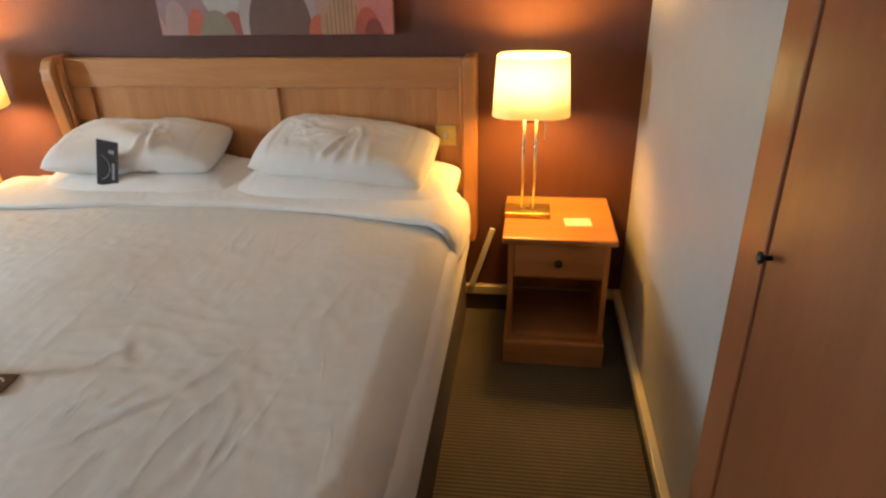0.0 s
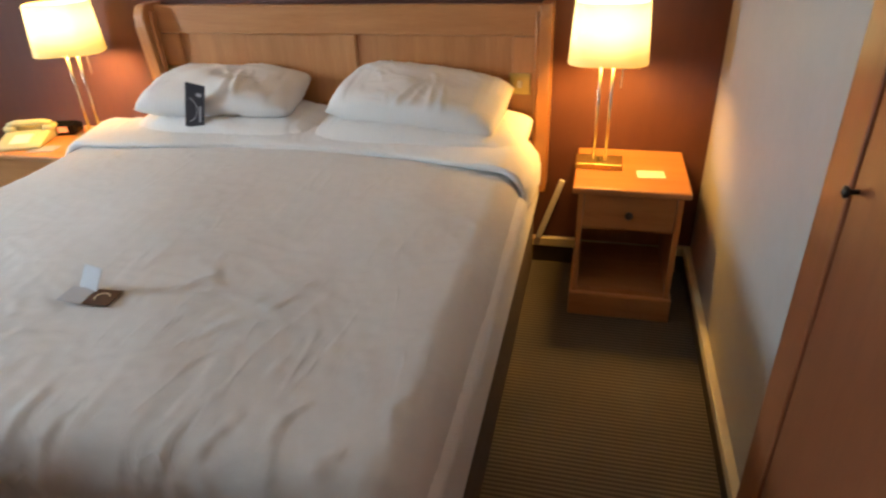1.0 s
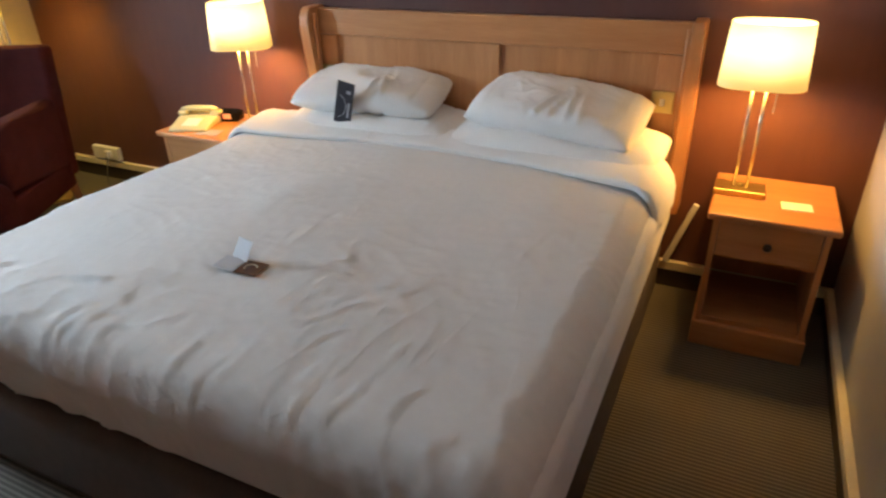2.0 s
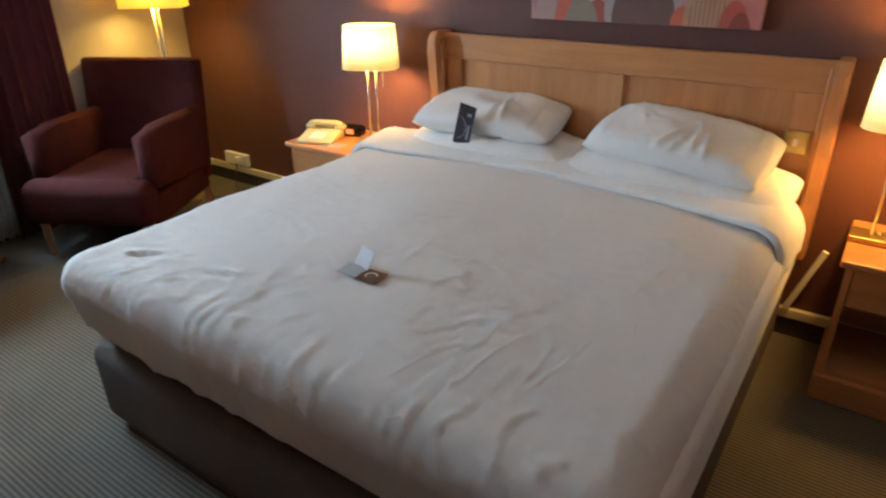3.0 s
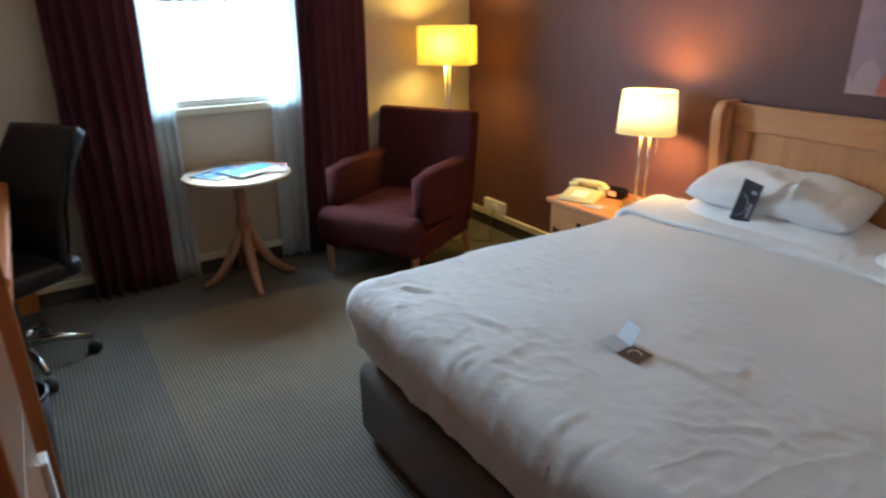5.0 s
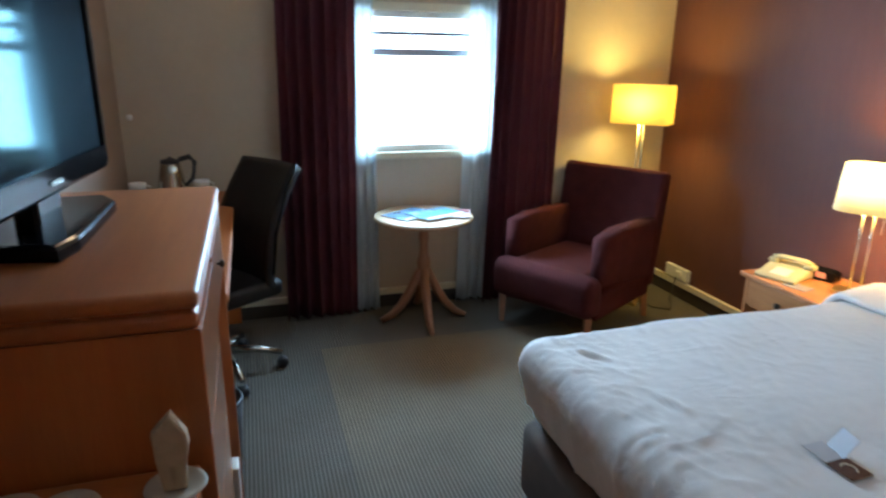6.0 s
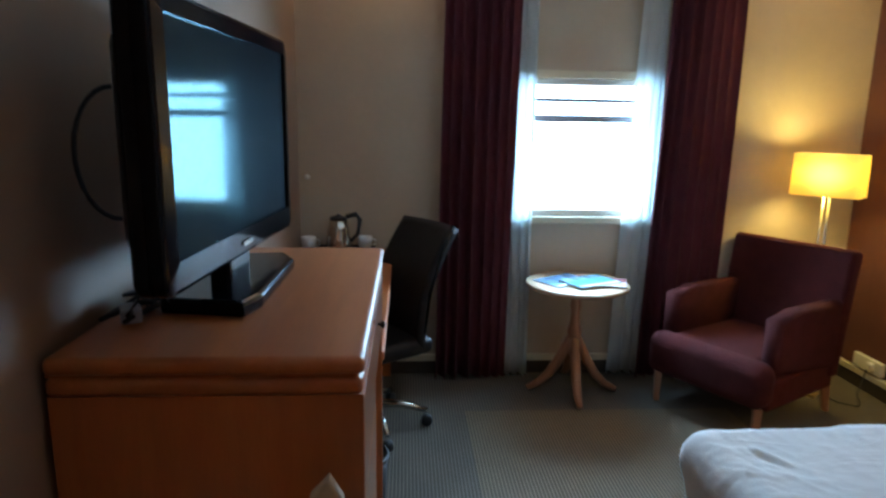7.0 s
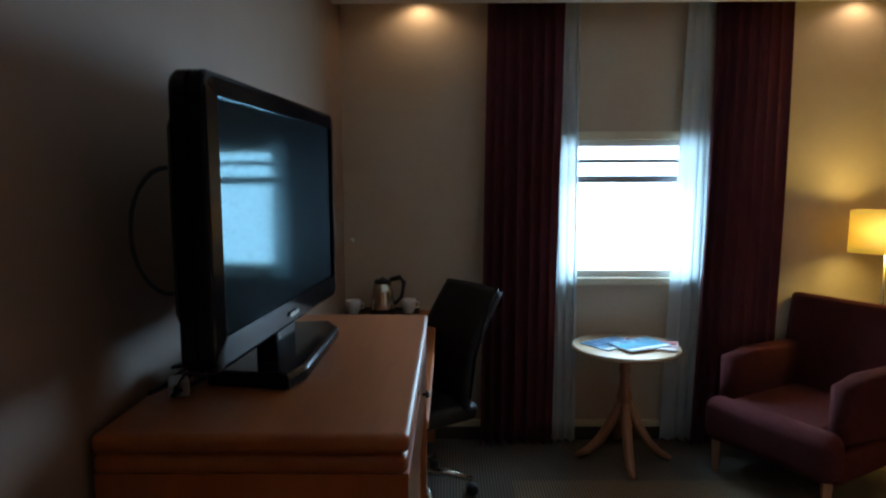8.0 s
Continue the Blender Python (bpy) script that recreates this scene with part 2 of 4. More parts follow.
M_BLACK = mat("gloss_black_plastic", (0.006, 0.006, 0.007), 0.13, vary=0.05)
M_BLACK.node_tree.nodes["Principled BSDF"].inputs["Specular IOR Level"].default_value = 0.16
M_MATTBLACK = mat("matt_black_plastic", (0.018, 0.018, 0.02), 0.5, vary=0.1)
M_LEATHER = mat("black_leather", (0.016, 0.015, 0.016), 0.42, vary=0.2, scale=20, bump=0.3, bump_scale=250)
M_LEATHER.node_tree.nodes["Principled BSDF"].inputs["Specular IOR Level"].default_value = 0.25
M_SCREEN = bpy.data.materials.new("television_glass")
M_SCREEN.use_nodes = True
s_n, s_l = M_SCREEN.node_tree.nodes, M_SCREEN.node_tree.links
s_n.remove(s_n["Principled BSDF"])
s_d, s_g, s_m = s_n.new("ShaderNodeBsdfDiffuse"), s_n.new("ShaderNodeBsdfGlossy"), s_n.new("ShaderNodeMixShader")
s_d.inputs[0].default_value, s_g.inputs[0].default_value, s_g.inputs["Roughness"].default_value = (0.010, 0.012, 0.014, 1), (0.55, 0.92, 1.0, 1), 0.07
s_m.inputs[0].default_value = 0.034
s_l.new(s_d.outputs[0], s_m.inputs[1])
s_l.new(s_g.outputs[0], s_m.inputs[2])
s_h, s_x = s_n.new("ShaderNodeBsdfGlossy"), s_n.new("ShaderNodeMixShader")
s_h.inputs[0].default_value, s_h.inputs["Roughness"].default_value = (0.7, 0.9, 1.0, 1), 0.42
s_x.inputs[0].default_value = 0.0018
s_l.new(s_m.outputs[0], s_x.inputs[1])
s_l.new(s_h.outputs[0], s_x.inputs[2])
s_l.new(s_x.outputs[0], s_n["Material Output"].inputs[0])
M_PHONE = mat("ivory_plastic", (0.52, 0.48, 0.27), 0.4, vary=0.03)
M_WHITE = mat("white_plastic", (0.74, 0.72, 0.66), 0.35, vary=0.03)
M_PAPER = mat("cream_paper", (0.74, 0.68, 0.52), 0.7, vary=0.04)
M_PAPERWHITE = mat("white_paper", (0.78, 0.77, 0.74), 0.7, vary=0.03)
M_LEAF = mat("pale_grey_leaf", (0.50, 0.51, 0.54), 0.6, vary=0.04)
M_NAPKIN = mat("brown_paper_napkin", (0.46, 0.375, 0.25), 0.8, vary=0.15, scale=40)
M_CHINA = mat("buff_china", (0.50, 0.43, 0.34), 0.3, vary=0.04)
M_CARD = mat("dark_violet_card", (0.018, 0.015, 0.022), 0.4, vary=0.1)
M_LINE = mat("brown_ink", (0.16, 0.075, 0.05), 0.7)
M_GREYPRINT = mat("grey_print", (0.30, 0.29, 0.31), 0.6)
M_BROWNPRINT = mat("brown_photo_print", (0.075, 0.030, 0.018), 0.35, vary=0.5, scale=60)
M_RED = glow("red_display", (1.0, 0.02, 0.06), 0.6)
M_SHADE = glow("lit_fabric_shade", (1.0, 0.70, 0.13), 0.80, (-1.0, (4.0, 4.0, 7.2), 3.8))
M_SHADE_FLOOR = glow("lit_floor_lamp_shade", (1.0, 0.85, 0.11), 0.92, (-0.8, (5.5, 5.5, 6.5), 3.2))
# the floor lamp's thin shade lets part of its bulb's light through
f_n, f_l = M_SHADE_FLOOR.node_tree.nodes, M_SHADE_FLOOR.node_tree.links
f_t, f_x = f_n.new("ShaderNodeBsdfTranslucent"), f_n.new("ShaderNodeMixShader")
f_t.inputs[0].default_value = (1.0, 0.78, 0.20, 1)
f_x.inputs[0].default_value = 0.55
f_l.new(f_n["Principled BSDF"].outputs[0], f_x.inputs[1])
f_l.new(f_t.outputs[0], f_x.inputs[2])
f_l.new(f_x.outputs[0], f_n["Material Output"].inputs[0])
M_SKY = bpy.data.materials.new("bright_overcast_sky")
M_SKY.use_nodes = True
M_SKY.node_tree.nodes["Principled BSDF"].inputs["Emission Color"].default_value = (0.80, 0.93, 1.0, 1)
M_SKY.node_tree.nodes["Principled BSDF"].inputs["Emission Strength"].default_value = 9.0
M_GLASS = bpy.data.materials.new("window_glass")
M_GLASS.use_nodes = True
g_b = M_GLASS.node_tree.nodes["Principled BSDF"]
g_b.inputs["Transmission Weight"].default_value, g_b.inputs["Roughness"].default_value, g_b.inputs["IOR"].default_value = 1.0, 0.0, 1.05


def sheer_material():
    m = bpy.data.materials.new("white_voile")
    m.use_nodes = True
    n, l = m.node_tree.nodes, m.node_tree.links
    out = n["Material Output"]
    n.remove(n["Principled BSDF"])
    clear, dif, tl, a, c = (n.new("ShaderNodeBsdfTransparent"), n.new("ShaderNodeBsdfDiffuse"), n.new("ShaderNodeBsdfTranslucent"),
                            n.new("ShaderNodeMixShader"), n.new("ShaderNodeMixShader"))
    dif.inputs[0].default_value = (0.70, 0.70, 0.69, 1)
    tl.inputs[0].default_value = (0.80, 0.90, 0.93, 1)
    tex = n.new("ShaderNodeTexNoise")
    tex.inputs["Scale"].default_value = 300
    ramp = n.new("ShaderNodeMapRange")
    ramp.inputs["To Min"].default_value, ramp.inputs["To Max"].default_value = 0.76, 0.90
    l.new(tex.outputs["Fac"], ramp.inputs[0])
    a.inputs[0].default_value = 0.50
    l.new(dif.outputs[0], a.inputs[1])
    l.new(tl.outputs[0], a.inputs[2])
    l.new(ramp.outputs[0], c.inputs[0])
    l.new(clear.outputs[0], c.inputs[1])
    l.new(a.outputs[0], c.inputs[2])
    l.new(c.outputs[0], out.inputs[0])
    return m


M_SHEER = sheer_material()


# ---- mesh helpers ----
def part(name, bm, material, parent=None, label="", smooth=False):
    """Links a bmesh as one mesh object under a thing or a part."""
    me = bpy.data.meshes.new(name)
    bmesh.ops.recalc_face_normals(bm, faces=bm.faces)
    for f in bm.faces:
        f.smooth = smooth
    bm.to_mesh(me)
    bm.free()
    me.materials.append(material)
    ob = new(name, me)
    if parent:
        ob.parent = parent
    if label:
        tagged(ob, label)
    return ob


def thing(name, m, label, category, group=""):
    ob = new(name)
    ob.empty_display_size = 0.05
    ob.matrix_world = m
    return tagged(ob, label, category, group)


def box(x0, y0, z0, x1, y1, z1, bevel=0.0, seg=2, bm=None):
    bm = bm or bmesh.new()
    r = bmesh.ops.create_cube(bm, size=1)
    for v in r["verts"]:
        v.co = Vector(((x0 + x1) / 2 + v.co.x * (x1 - x0), (y0 + y1) / 2 + v.co.y * (y1 - y0), (z0 + z1) / 2 + v.co.z * (z1 - z0)))
    if bevel:
        es = list({e for v in r["verts"] for e in v.link_edges})
        bmesh.ops.bevel(bm, geom=es, offset=bevel, segments=seg, affect='EDGES', profile=0.5)
    return bm


def moved(bm, m):
    bmesh.ops.transform(bm, matrix=m, verts=bm.verts)
    return bm


def lathe(profile, seg=32, bm=None):
    """A turned form from (radius, height) pairs."""
    bm = bm or bmesh.new()
    rings = []
    for r, z in profile:
        rings.append([bm.verts.new((max(r, 1e-4) * math.cos(2 * math.pi * k / seg), max(r, 1e-4) * math.sin(2 * math.pi * k / seg), z)) for k in range(seg)])
    for a, b in zip(rings, rings[1:]):
        for k in range(seg):
            bm.faces.new((a[k], a[(k + 1) % seg], b[(k + 1) % seg], b[k]))
    bm.faces.new(rings[0][::-1])
    bm.faces.new(rings[-1])
    return bm


def tube(points, radius, seg=10, bm=None):
    """A rod along points; radius a number or one for each point."""
    bm = bm or bmesh.new()
    pts = [Vector(p) for p in points]
    rad = radius if isinstance(radius, (list, tuple)) else [radius] * len(pts)
    rings = []
    for i, p in enumerate(pts):
        d = (pts[min(i + 1, len(pts) - 1)] - pts[max(i - 1, 0)]).normalized()
        side = d.cross(Vector((0, 0, 1)) if abs(d.z) < 0.95 else Vector((1, 0, 0))).normalized()
        up = side.cross(d)
        rings.append([bm.verts.new(p + rad[i] * (math.cos(2 * math.pi * k / seg) * side + math.sin(2 * math.pi * k / seg) * up)) for k in range(seg)])
    for a, b in zip(rings, rings[1:]):
        for k in range(seg):
            bm.faces.new((a[k], a[(k + 1) % seg], b[(k + 1) % seg], b[k]))
    bm.faces.new(rings[0][::-1])
    bm.faces.new(rings[-1])
    return bm


def prism(outline, axis, a, b, bevel=0.0, bm=None):
    """A flat outline (u, v) pushed from a to b along an axis: x takes (y, z), y takes (x, z), z takes (x, y)."""
    bm = bm or bmesh.new()
    put = {"x": lambda u, v, w: (w, u, v), "y": lambda u, v, w: (u, w, v), "z": lambda u, v, w: (u, v, w)}[axis]
    lo = [bm.verts.new(put(u, v, a)) for u, v in outline]
    hi = [bm.verts.new(put(u, v, b)) for u, v in outline]
    n = len(outline)
    fs = [bm.faces.new(lo), bm.faces.new(hi[::-1])]
    for i in range(n):
        fs.append(bm.faces.new((lo[i], hi[i], hi[(i + 1) % n], lo[(i + 1) % n])))
    if bevel:
        es = list({e for f in fs[:2] for e in f.edges})
        bmesh.ops.bevel(bm, geom=es, offset=bevel, segments=2, affect='EDGES', profile=0.5)
    return bm


def structure(name, bm, material, label, smooth=False):
    return tagged(part(name, bm, material, smooth=smooth), label, kind="structure")


def smoothstep(a, b, x):
    t = min(1.0, max(0.0, (x - a) / (b - a)))
    return t * t * (3 - 2 * t)


# ---- the room ----
XW, XE, YN, YS, ZC = -3.02, 1.53, 0.0, -3.50, 2.60
structure("floor", box(XW - 0.2, YS - 0.2, -0.12, XE + 0.6, YN + 0.2, 0.0), M_CARPET, "brown and beige finely ribbed carpet")
# the ceiling stops short of the window wall and leaves a raised pocket for curtains and downlights
ZP = ZC + 0.11
bm = box(XW + 0.22, YS - 0.2, ZC, XE + 0.6, YN + 0.2, ZP + 0.10)
box(XW - 0.2, YS - 0.2, ZP, XW + 0.22, YN + 0.2, ZP + 0.10, bm=bm)
structure("ceiling", bm, M_CEIL, "plain white painted ceiling with a raised curtain pocket")
structure("wall_north", box(XW - 0.2, YN, 0, XE + 0.2, YN + 0.15, ZP), M_WALL_DARK, "aubergine brown papered wall behind the bed")
structure("wall_south", box(XW - 0.2, YS - 0.15, 0, XE + 0.6, YS, ZP), M_WALL_SOUTH, "plain wall behind the television, darker than the window wall")
# window wall with its opening
WY0, WY1, WZ0, WZ1 = -2.21, -1.33, 1.03, 1.86
bm = box(XW - 0.2, YS, 0, XW, WY0, ZP)
box(XW - 0.2, WY1, 0, XW, YN, ZP, bm=bm)
box(XW - 0.2, WY0, 0, XW, WY1, WZ0, bm=bm)
box(XW - 0.2, WY0, WZ1, XW, WY1, ZP, bm=bm)
structure("wall_west", bm, M_WALL, "cream painted wall with the window")
structure("wall_east", box(XE, -1.50, 0, XE + 0.15, YN, ZC), M_WALL_EAST, "pale grey papered wall beside the bedside table")
structure("wall_entry", box(XE + 0.45, YS, 0, XE + 0.6, -1.50, ZC), M_WALL_EAST, "pale wall closing the room behind the wardrobe")


def skirting(name, m, length, label):
    base = tagged(part("baseboard", box(0, -0.018, 0.0, length, -0.001, 0.085, 0.002), M_DARKBASE), label, kind="structure")
    base.matrix_world = m
    part("trunking", box(0, -0.028, 0.086, length, -0.001, 0.128, 0.004), M_CREAM, base, "cream painted trunking strip")


skirting("baseboard", pose(XW, YN, 0), XE - XW, "dark skirting board with a cream strip on top")
skirting("baseboard", pose(XE, YN, 0, 0, 0, -90), 1.50, "dark skirting board with a cream strip on top")
skirting("baseboard", pose(XW, YS, 0, 0, 0, 90), -YS, "dark skirting board with a cream strip on top")
skirting("baseboard", pose(XE + 0.45, YS, 0, 0, 0, 180), XE + 0.45 - XW, "dark skirting board with a cream strip on top")

# window
win = tagged(part("window_1", box(XW - 0.10, WY0, WZ0, XW - 0.02, WY0 + 0.045, WZ1, 0.004), M_WHITE), "white framed window with a vent over a large pane", kind="structure")
part("window_frame", box(XW - 0.10, WY1 - 0.045, WZ0, XW - 0.02, WY1, WZ1, 0.004), M_WHITE, win)
part("window_frame", box(XW - 0.10, WY0 + 0.045, WZ0, XW - 0.02, WY1 - 0.045, WZ0 + 0.04, 0.004), M_WHITE, win)
part("window_frame", box(XW - 0.10, WY0 + 0.045, WZ1 - 0.035, XW - 0.02, WY1 - 0.045, WZ1, 0.004), M_WHITE, win)
part("rail", box(XW - 0.09, WY0 + 0.045, 1.605, XW - 0.03, WY1 - 0.045, 1.65, 0.004), M_GREYPRINT, win, "grey transom rail")
part("rail", box(XW - 0.09, WY0 + 0.045, 1.725, XW - 0.03, WY1 - 0.045, 1.75, 0.004), M_GREYPRINT, win, "grey vent rail")
pane = part("pane", box(XW - 0.064, WY0 + 0.045, WZ0 + 0.04, XW - 0.060, WY1 - 0.045, 1.605), M_GLASS, win)
pane.visible_shadow = False
pane = part("pane", box(XW - 0.064, WY0 + 0.045, 1.65, XW - 0.060, WY1 - 0.045, WZ1 - 0.035), M_GLASS, win)
pane.visible_shadow = False
part("window_sill", box(XW - 0.02, WY0 - 0.03, WZ0 - 0.045, XW + 0.035, WY1 + 0.03, WZ0, 0.006), M_CREAM, win, "cream painted sill")
part("architrave", box(XW, WY0 - 0.03, WZ1, XW + 0.02, WY1 + 0.03, WZ1 + 0.05, 0.004), M_CREAM, win)

structure("backdrop", box(-11.0, -12, -4, -10.9, 9, 9), M_SKY, "bright white sky outside the window")
# patch of warm light put into the carpet's colour in front of the bed
structure("carpet_light_patch", box(-2.45, -2.52, 0.0, 0.3, -1.0, 0.003, 0.001), M_CARPET_LIT, "ribbed carpet patch coloured warmer to stand for light")


def curtain(name, y0, y1, x, z0, z1, folds, depth, material, label, seed, flare=0.0, lean=0.0):
    rnd = random.Random(seed)
    phase = [rnd.uniform(0, 6.28) for _ in range(4)]
    bm = bmesh.new()
    nu, nv = folds * 14, 16
    rows = []
    for j in range(nv + 1):
        v = j / nv
        z = z1 + (z0 - z1) * v
        row = []
        for i in range(nu + 1):
            u = i / nu
            wob = 0.25 * math.sin(3.1 * u + phase[0] + 1.1 * v) + 0.12 * math.sin(9 * u + phase[1])
            a = 2 * math.pi * (folds * u + wob)
            d = depth * (0.65 + 0.35 * math.sin(5 * u + phase[2] + 2 * v)) * (0.8 + 0.35 * v)
            yy = y0 + (y1 - y0) * u + 0.012 * math.cos(a) + lean * v + flare * (u - 0.5) * v
            row.append(bm.verts.new((x + d * math.sin(a) + 0.01 * math.sin(4 * v + phase[3]), yy, z + (0.008 * math.sin(2 * a) if j == nv else 0))))
        rows.append(row)
    for a, b in zip(rows, rows[1:]):
        for i in range(nu):
            bm.faces.new((a[i], a[i + 1], b[i + 1], b[i]))
    ob = tagged(part(name, bm, material, smooth=True), label, "curtain", "curtains at the window")
    sol = ob.modifiers.new("thick", 'SOLIDIFY')
    sol.thickness = 0.003 if material is M_CURTAIN else 0.001
    return ob


curtain("curtain", -2.64, -2.20, XW + 0.11, 0.012, ZP - 0.012, 7, 0.036, M_CURTAIN, "dark burgundy floor-length curtain drawn beside the window", 1, 0.0, -0.035)
curtain("curtain", -1.33, -0.90, XW + 0.11, 0.012, ZP - 0.012, 7, 0.036, M_CURTAIN, "dark burgundy floor-length curtain drawn beside the armchair", 2, 0.05, -0.03)
curtain("voile_curtain", -2.25, -2.085, XW + 0.06, 0.014, ZP - 0.014, 4, 0.016, M_SHEER, "sheer white voile curtain hanging to the floor", 3)
curtain("voile_curtain", -1.465, -1.32, XW + 0.06, 0.014, ZP - 0.014, 4, 0.016, M_SHEER, "sheer white voile curtain hanging to the floor", 4, 0.10, -0.04)

# ---- the bed ----
BX0, BX1, BY0, BY1 = -0.960, 0.87, -1.93, -0.11
bed = thing("bed", pose(0, 0, 0), "wide divan bed with a grey-brown cloth base and white mattress", "bed")
part("divan_base", box(BX0 - 0.03, BY0 - 0.022, 0.02, BX1 - 0.01, BY1, 0.335, 0.055, 5), M_DIVAN, bed, "grey-brown cloth divan base", True)
part("mattress", box(BX0, BY0, 0.34, BX1 + 0.004, BY1 + 0.01, 0.60, 0.05, 4), M_LINEN, bed, "mattress in a white fitted sheet", True)


def crease(x, y, seed, freq, width, tilt, gaps=0.0):
    """Sparse sharp creases: thin lines where a warped field crosses zero, broken up by a mask."""
    wx = x + 0.12 * noise.noise(Vector((x * 2.1, y * 2.1, seed)))
    wy = y + 0.12 * noise.noise(Vector((x * 2.1, y * 2.1, seed + 5)))
    c, s = math.cos(tilt), math.sin(tilt)
    n = noise.noise(Vector(((c * wx + s * wy) * freq, (c * wy - s * wx) * freq * 0.35, seed * 1.7)))
    mask = smoothstep(gaps, gaps + 0.35, noise.noise(Vector((x * 2.4 + seed, y * 2.4, seed * 3))))
    return max(0.0, 1 - abs(n) / width) ** 2 * mask


DIMPLES = ((-0.79, -1.78, 0.5), (-0.44, -1.74, 0.2))


def wrinkle(x, y, amp=1.0):
    """Creases of a pressed cotton cover, more of them towards its foot."""
    w = 0.011 * noise.noise(Vector((x * 1.9, y * 1.9, 0))) + 0.004 * noise.noise(Vector((x * 5 + y * 2, y * 4 - x * 1.5, 3)))
    side = smoothstep(-0.78, -1.0, x)
    k = 1 + 0.5 * smoothstep(-1.0, -1.6, y)
    w += 1.35 * k * (0.0022 * crease(x, y, 3, 10.0, 0.12, 1.2) + 0.0022 * crease(x, y, 8, 14.0, 0.11, 0.5, -0.1) + 0.0020 * crease(x, y, 17, 18.0, 0.13, 2.2, -0.1) + 0.0008 * crease(x, y, 29, 30.0, 0.2, 0.15, -0.1) + 0.0008 * crease(x, y, 33, 34.0, 0.2, 1.5, -0.1))
    pleat = max(0.0, noise.noise(Vector((x * 33 + 1.2 * noise.noise(Vector((x * 3, y * 3, 2))), y * 2.2, 77)))) ** 1.3
    w += 0.0085 * pleat * smoothstep(-1.66, -1.97, y) * (0.35 + smoothstep(-0.2, 0.3, noise.noise(Vector((x * 2.5, 4, 5)))))
    pleat = max(0.0, noise.noise(Vector((x * 2.2, y * 22 + 1.2 * noise.noise(Vector((x * 3, y * 3, 6))), 91)))) ** 1.3
    w += 0.006 * pleat * side
    for dx, dy, a in DIMPLES:
        u, v = (x - dx) * math.cos(a) + (y - dy) * math.sin(a), (y - dy) * math.cos(a) - (x - dx) * math.sin(a)
        w += 0.010 * math.exp(-(u / 0.05) ** 2) * (math.exp(-(v / 0.012) ** 2) - 0.8 * math.exp(-((v + 0.022) / 0.012) ** 2))
    w += 0.0012 * noise.noise(Vector((x * 30, y * 22, 9)))
    return w * amp


def duvet_mesh(x0, x1, y0, y1, top, drop, radius, step, foot_drop, far_drop):
    """A quilt laid over a rounded block: flat on top, rolling over the edges and hanging down."""
    bm = bmesh.new()
    arc = radius * math.pi / 2
    ix0, ix1, iy0, iy1 = x0 + radius, x1 - radius, y0 + radius, y1
    us = np.arange(ix0 - arc - drop, ix1 + arc + far_drop + step, step)
    vs = np.arange(iy0 - arc - foot_drop, iy1 + step, step)
    grid = []
    for u in us:
        line = []
        for v in vs:
            qx, qy = min(max(u, ix0), ix1), min(max(v, iy0), iy1)
            dx, dy = u - qx, v - qy
            d = math.hypot(dx, dy)
            z = top
            px, py = qx, qy
            if d > 1e-6:
                nx, ny = dx / d, dy / d
                # the roll goes on past upright until it meets the tucked-in hang
                tuck = math.atan(0.25 - 0.10 * smoothstep(0.2, 0.9, nx))
                end = math.pi / 2 + tuck
                a = min(d / radius, end)
                rest = max(0.0, d - end * radius)
                out = radius * math.sin(a) - math.sin(tuck) * rest
                down = radius * (1 - math.cos(a)) + math.cos(tuck) * rest
                down = min(down, radius + (max(drop, foot_drop) if nx < 0.3 else far_drop) + 0.02)
                hang = smoothstep(radius * 0.6, radius + 0.2, down)
                along = px * ny - py * nx + 2.2 * math.atan2(ny, nx) * radius
                ripple = 0.012 * (1 - 0.75 * smoothstep(0.3, 0.8, nx)) * hang * math.sin(along * 34 + 3 * noise.noise(Vector((px * 3, py * 3, 1)))) * (0.4 + 0.6 * noise.noise(Vector((px * 2, py * 2, 5))))
                px, py = px + nx * (out + ripple), py + ny * (out + ripple)
                z = top - down + 0.035 * hang * noise.noise(Vector((px * 2.6, py * 2.6, 12)))
            w = wrinkle(u, v)
            puff = 0.013 * (1 - ((px - (x0 + x1) / 2) / (x1 - x0) * 2) ** 2)
            flat = 1 - smoothstep(0, radius, top - z)
            z += (w + puff) * flat
            if flat < 1:
                px += (1 - flat) * w * (1 if px > 0 else -1)
                py -= (1 - flat) * w * 0.7
            line.append(bm.verts.new((px, py, z)))
        grid.append(line)
    for a, b in zip(grid, grid[1:]):
        for i in range(len(a) - 1):
            bm.faces.new((a[i], a[i + 1], b[i + 1], b[i]))
    return bm


duvet = tagged(part("duvet", duvet_mesh(BX0 - 0.068, BX1 - 0.014, BY0 - 0.05, -0.43, 0.655, 0.16, 0.095, 0.0115, 0.165, 0.33), M_DUVET, smooth=True),
               "creased white cotton duvet spread over the bed", "duvet")
duvet.modifiers.new("thick", 'SOLIDIFY').thickness = 0.012
# turned-down edge of the duvet at the pillows: a flat band that wraps over both sides
def fold_front(x):
    """The wavering front line of the band."""
    return -0.525 - 0.045 * math.sin(3.3 * (x - 0.42)) - 0.035 * smoothstep(0.45, 0.85, x) + 0.010 * noise.noise(Vector((x * 4, 2, 7)))


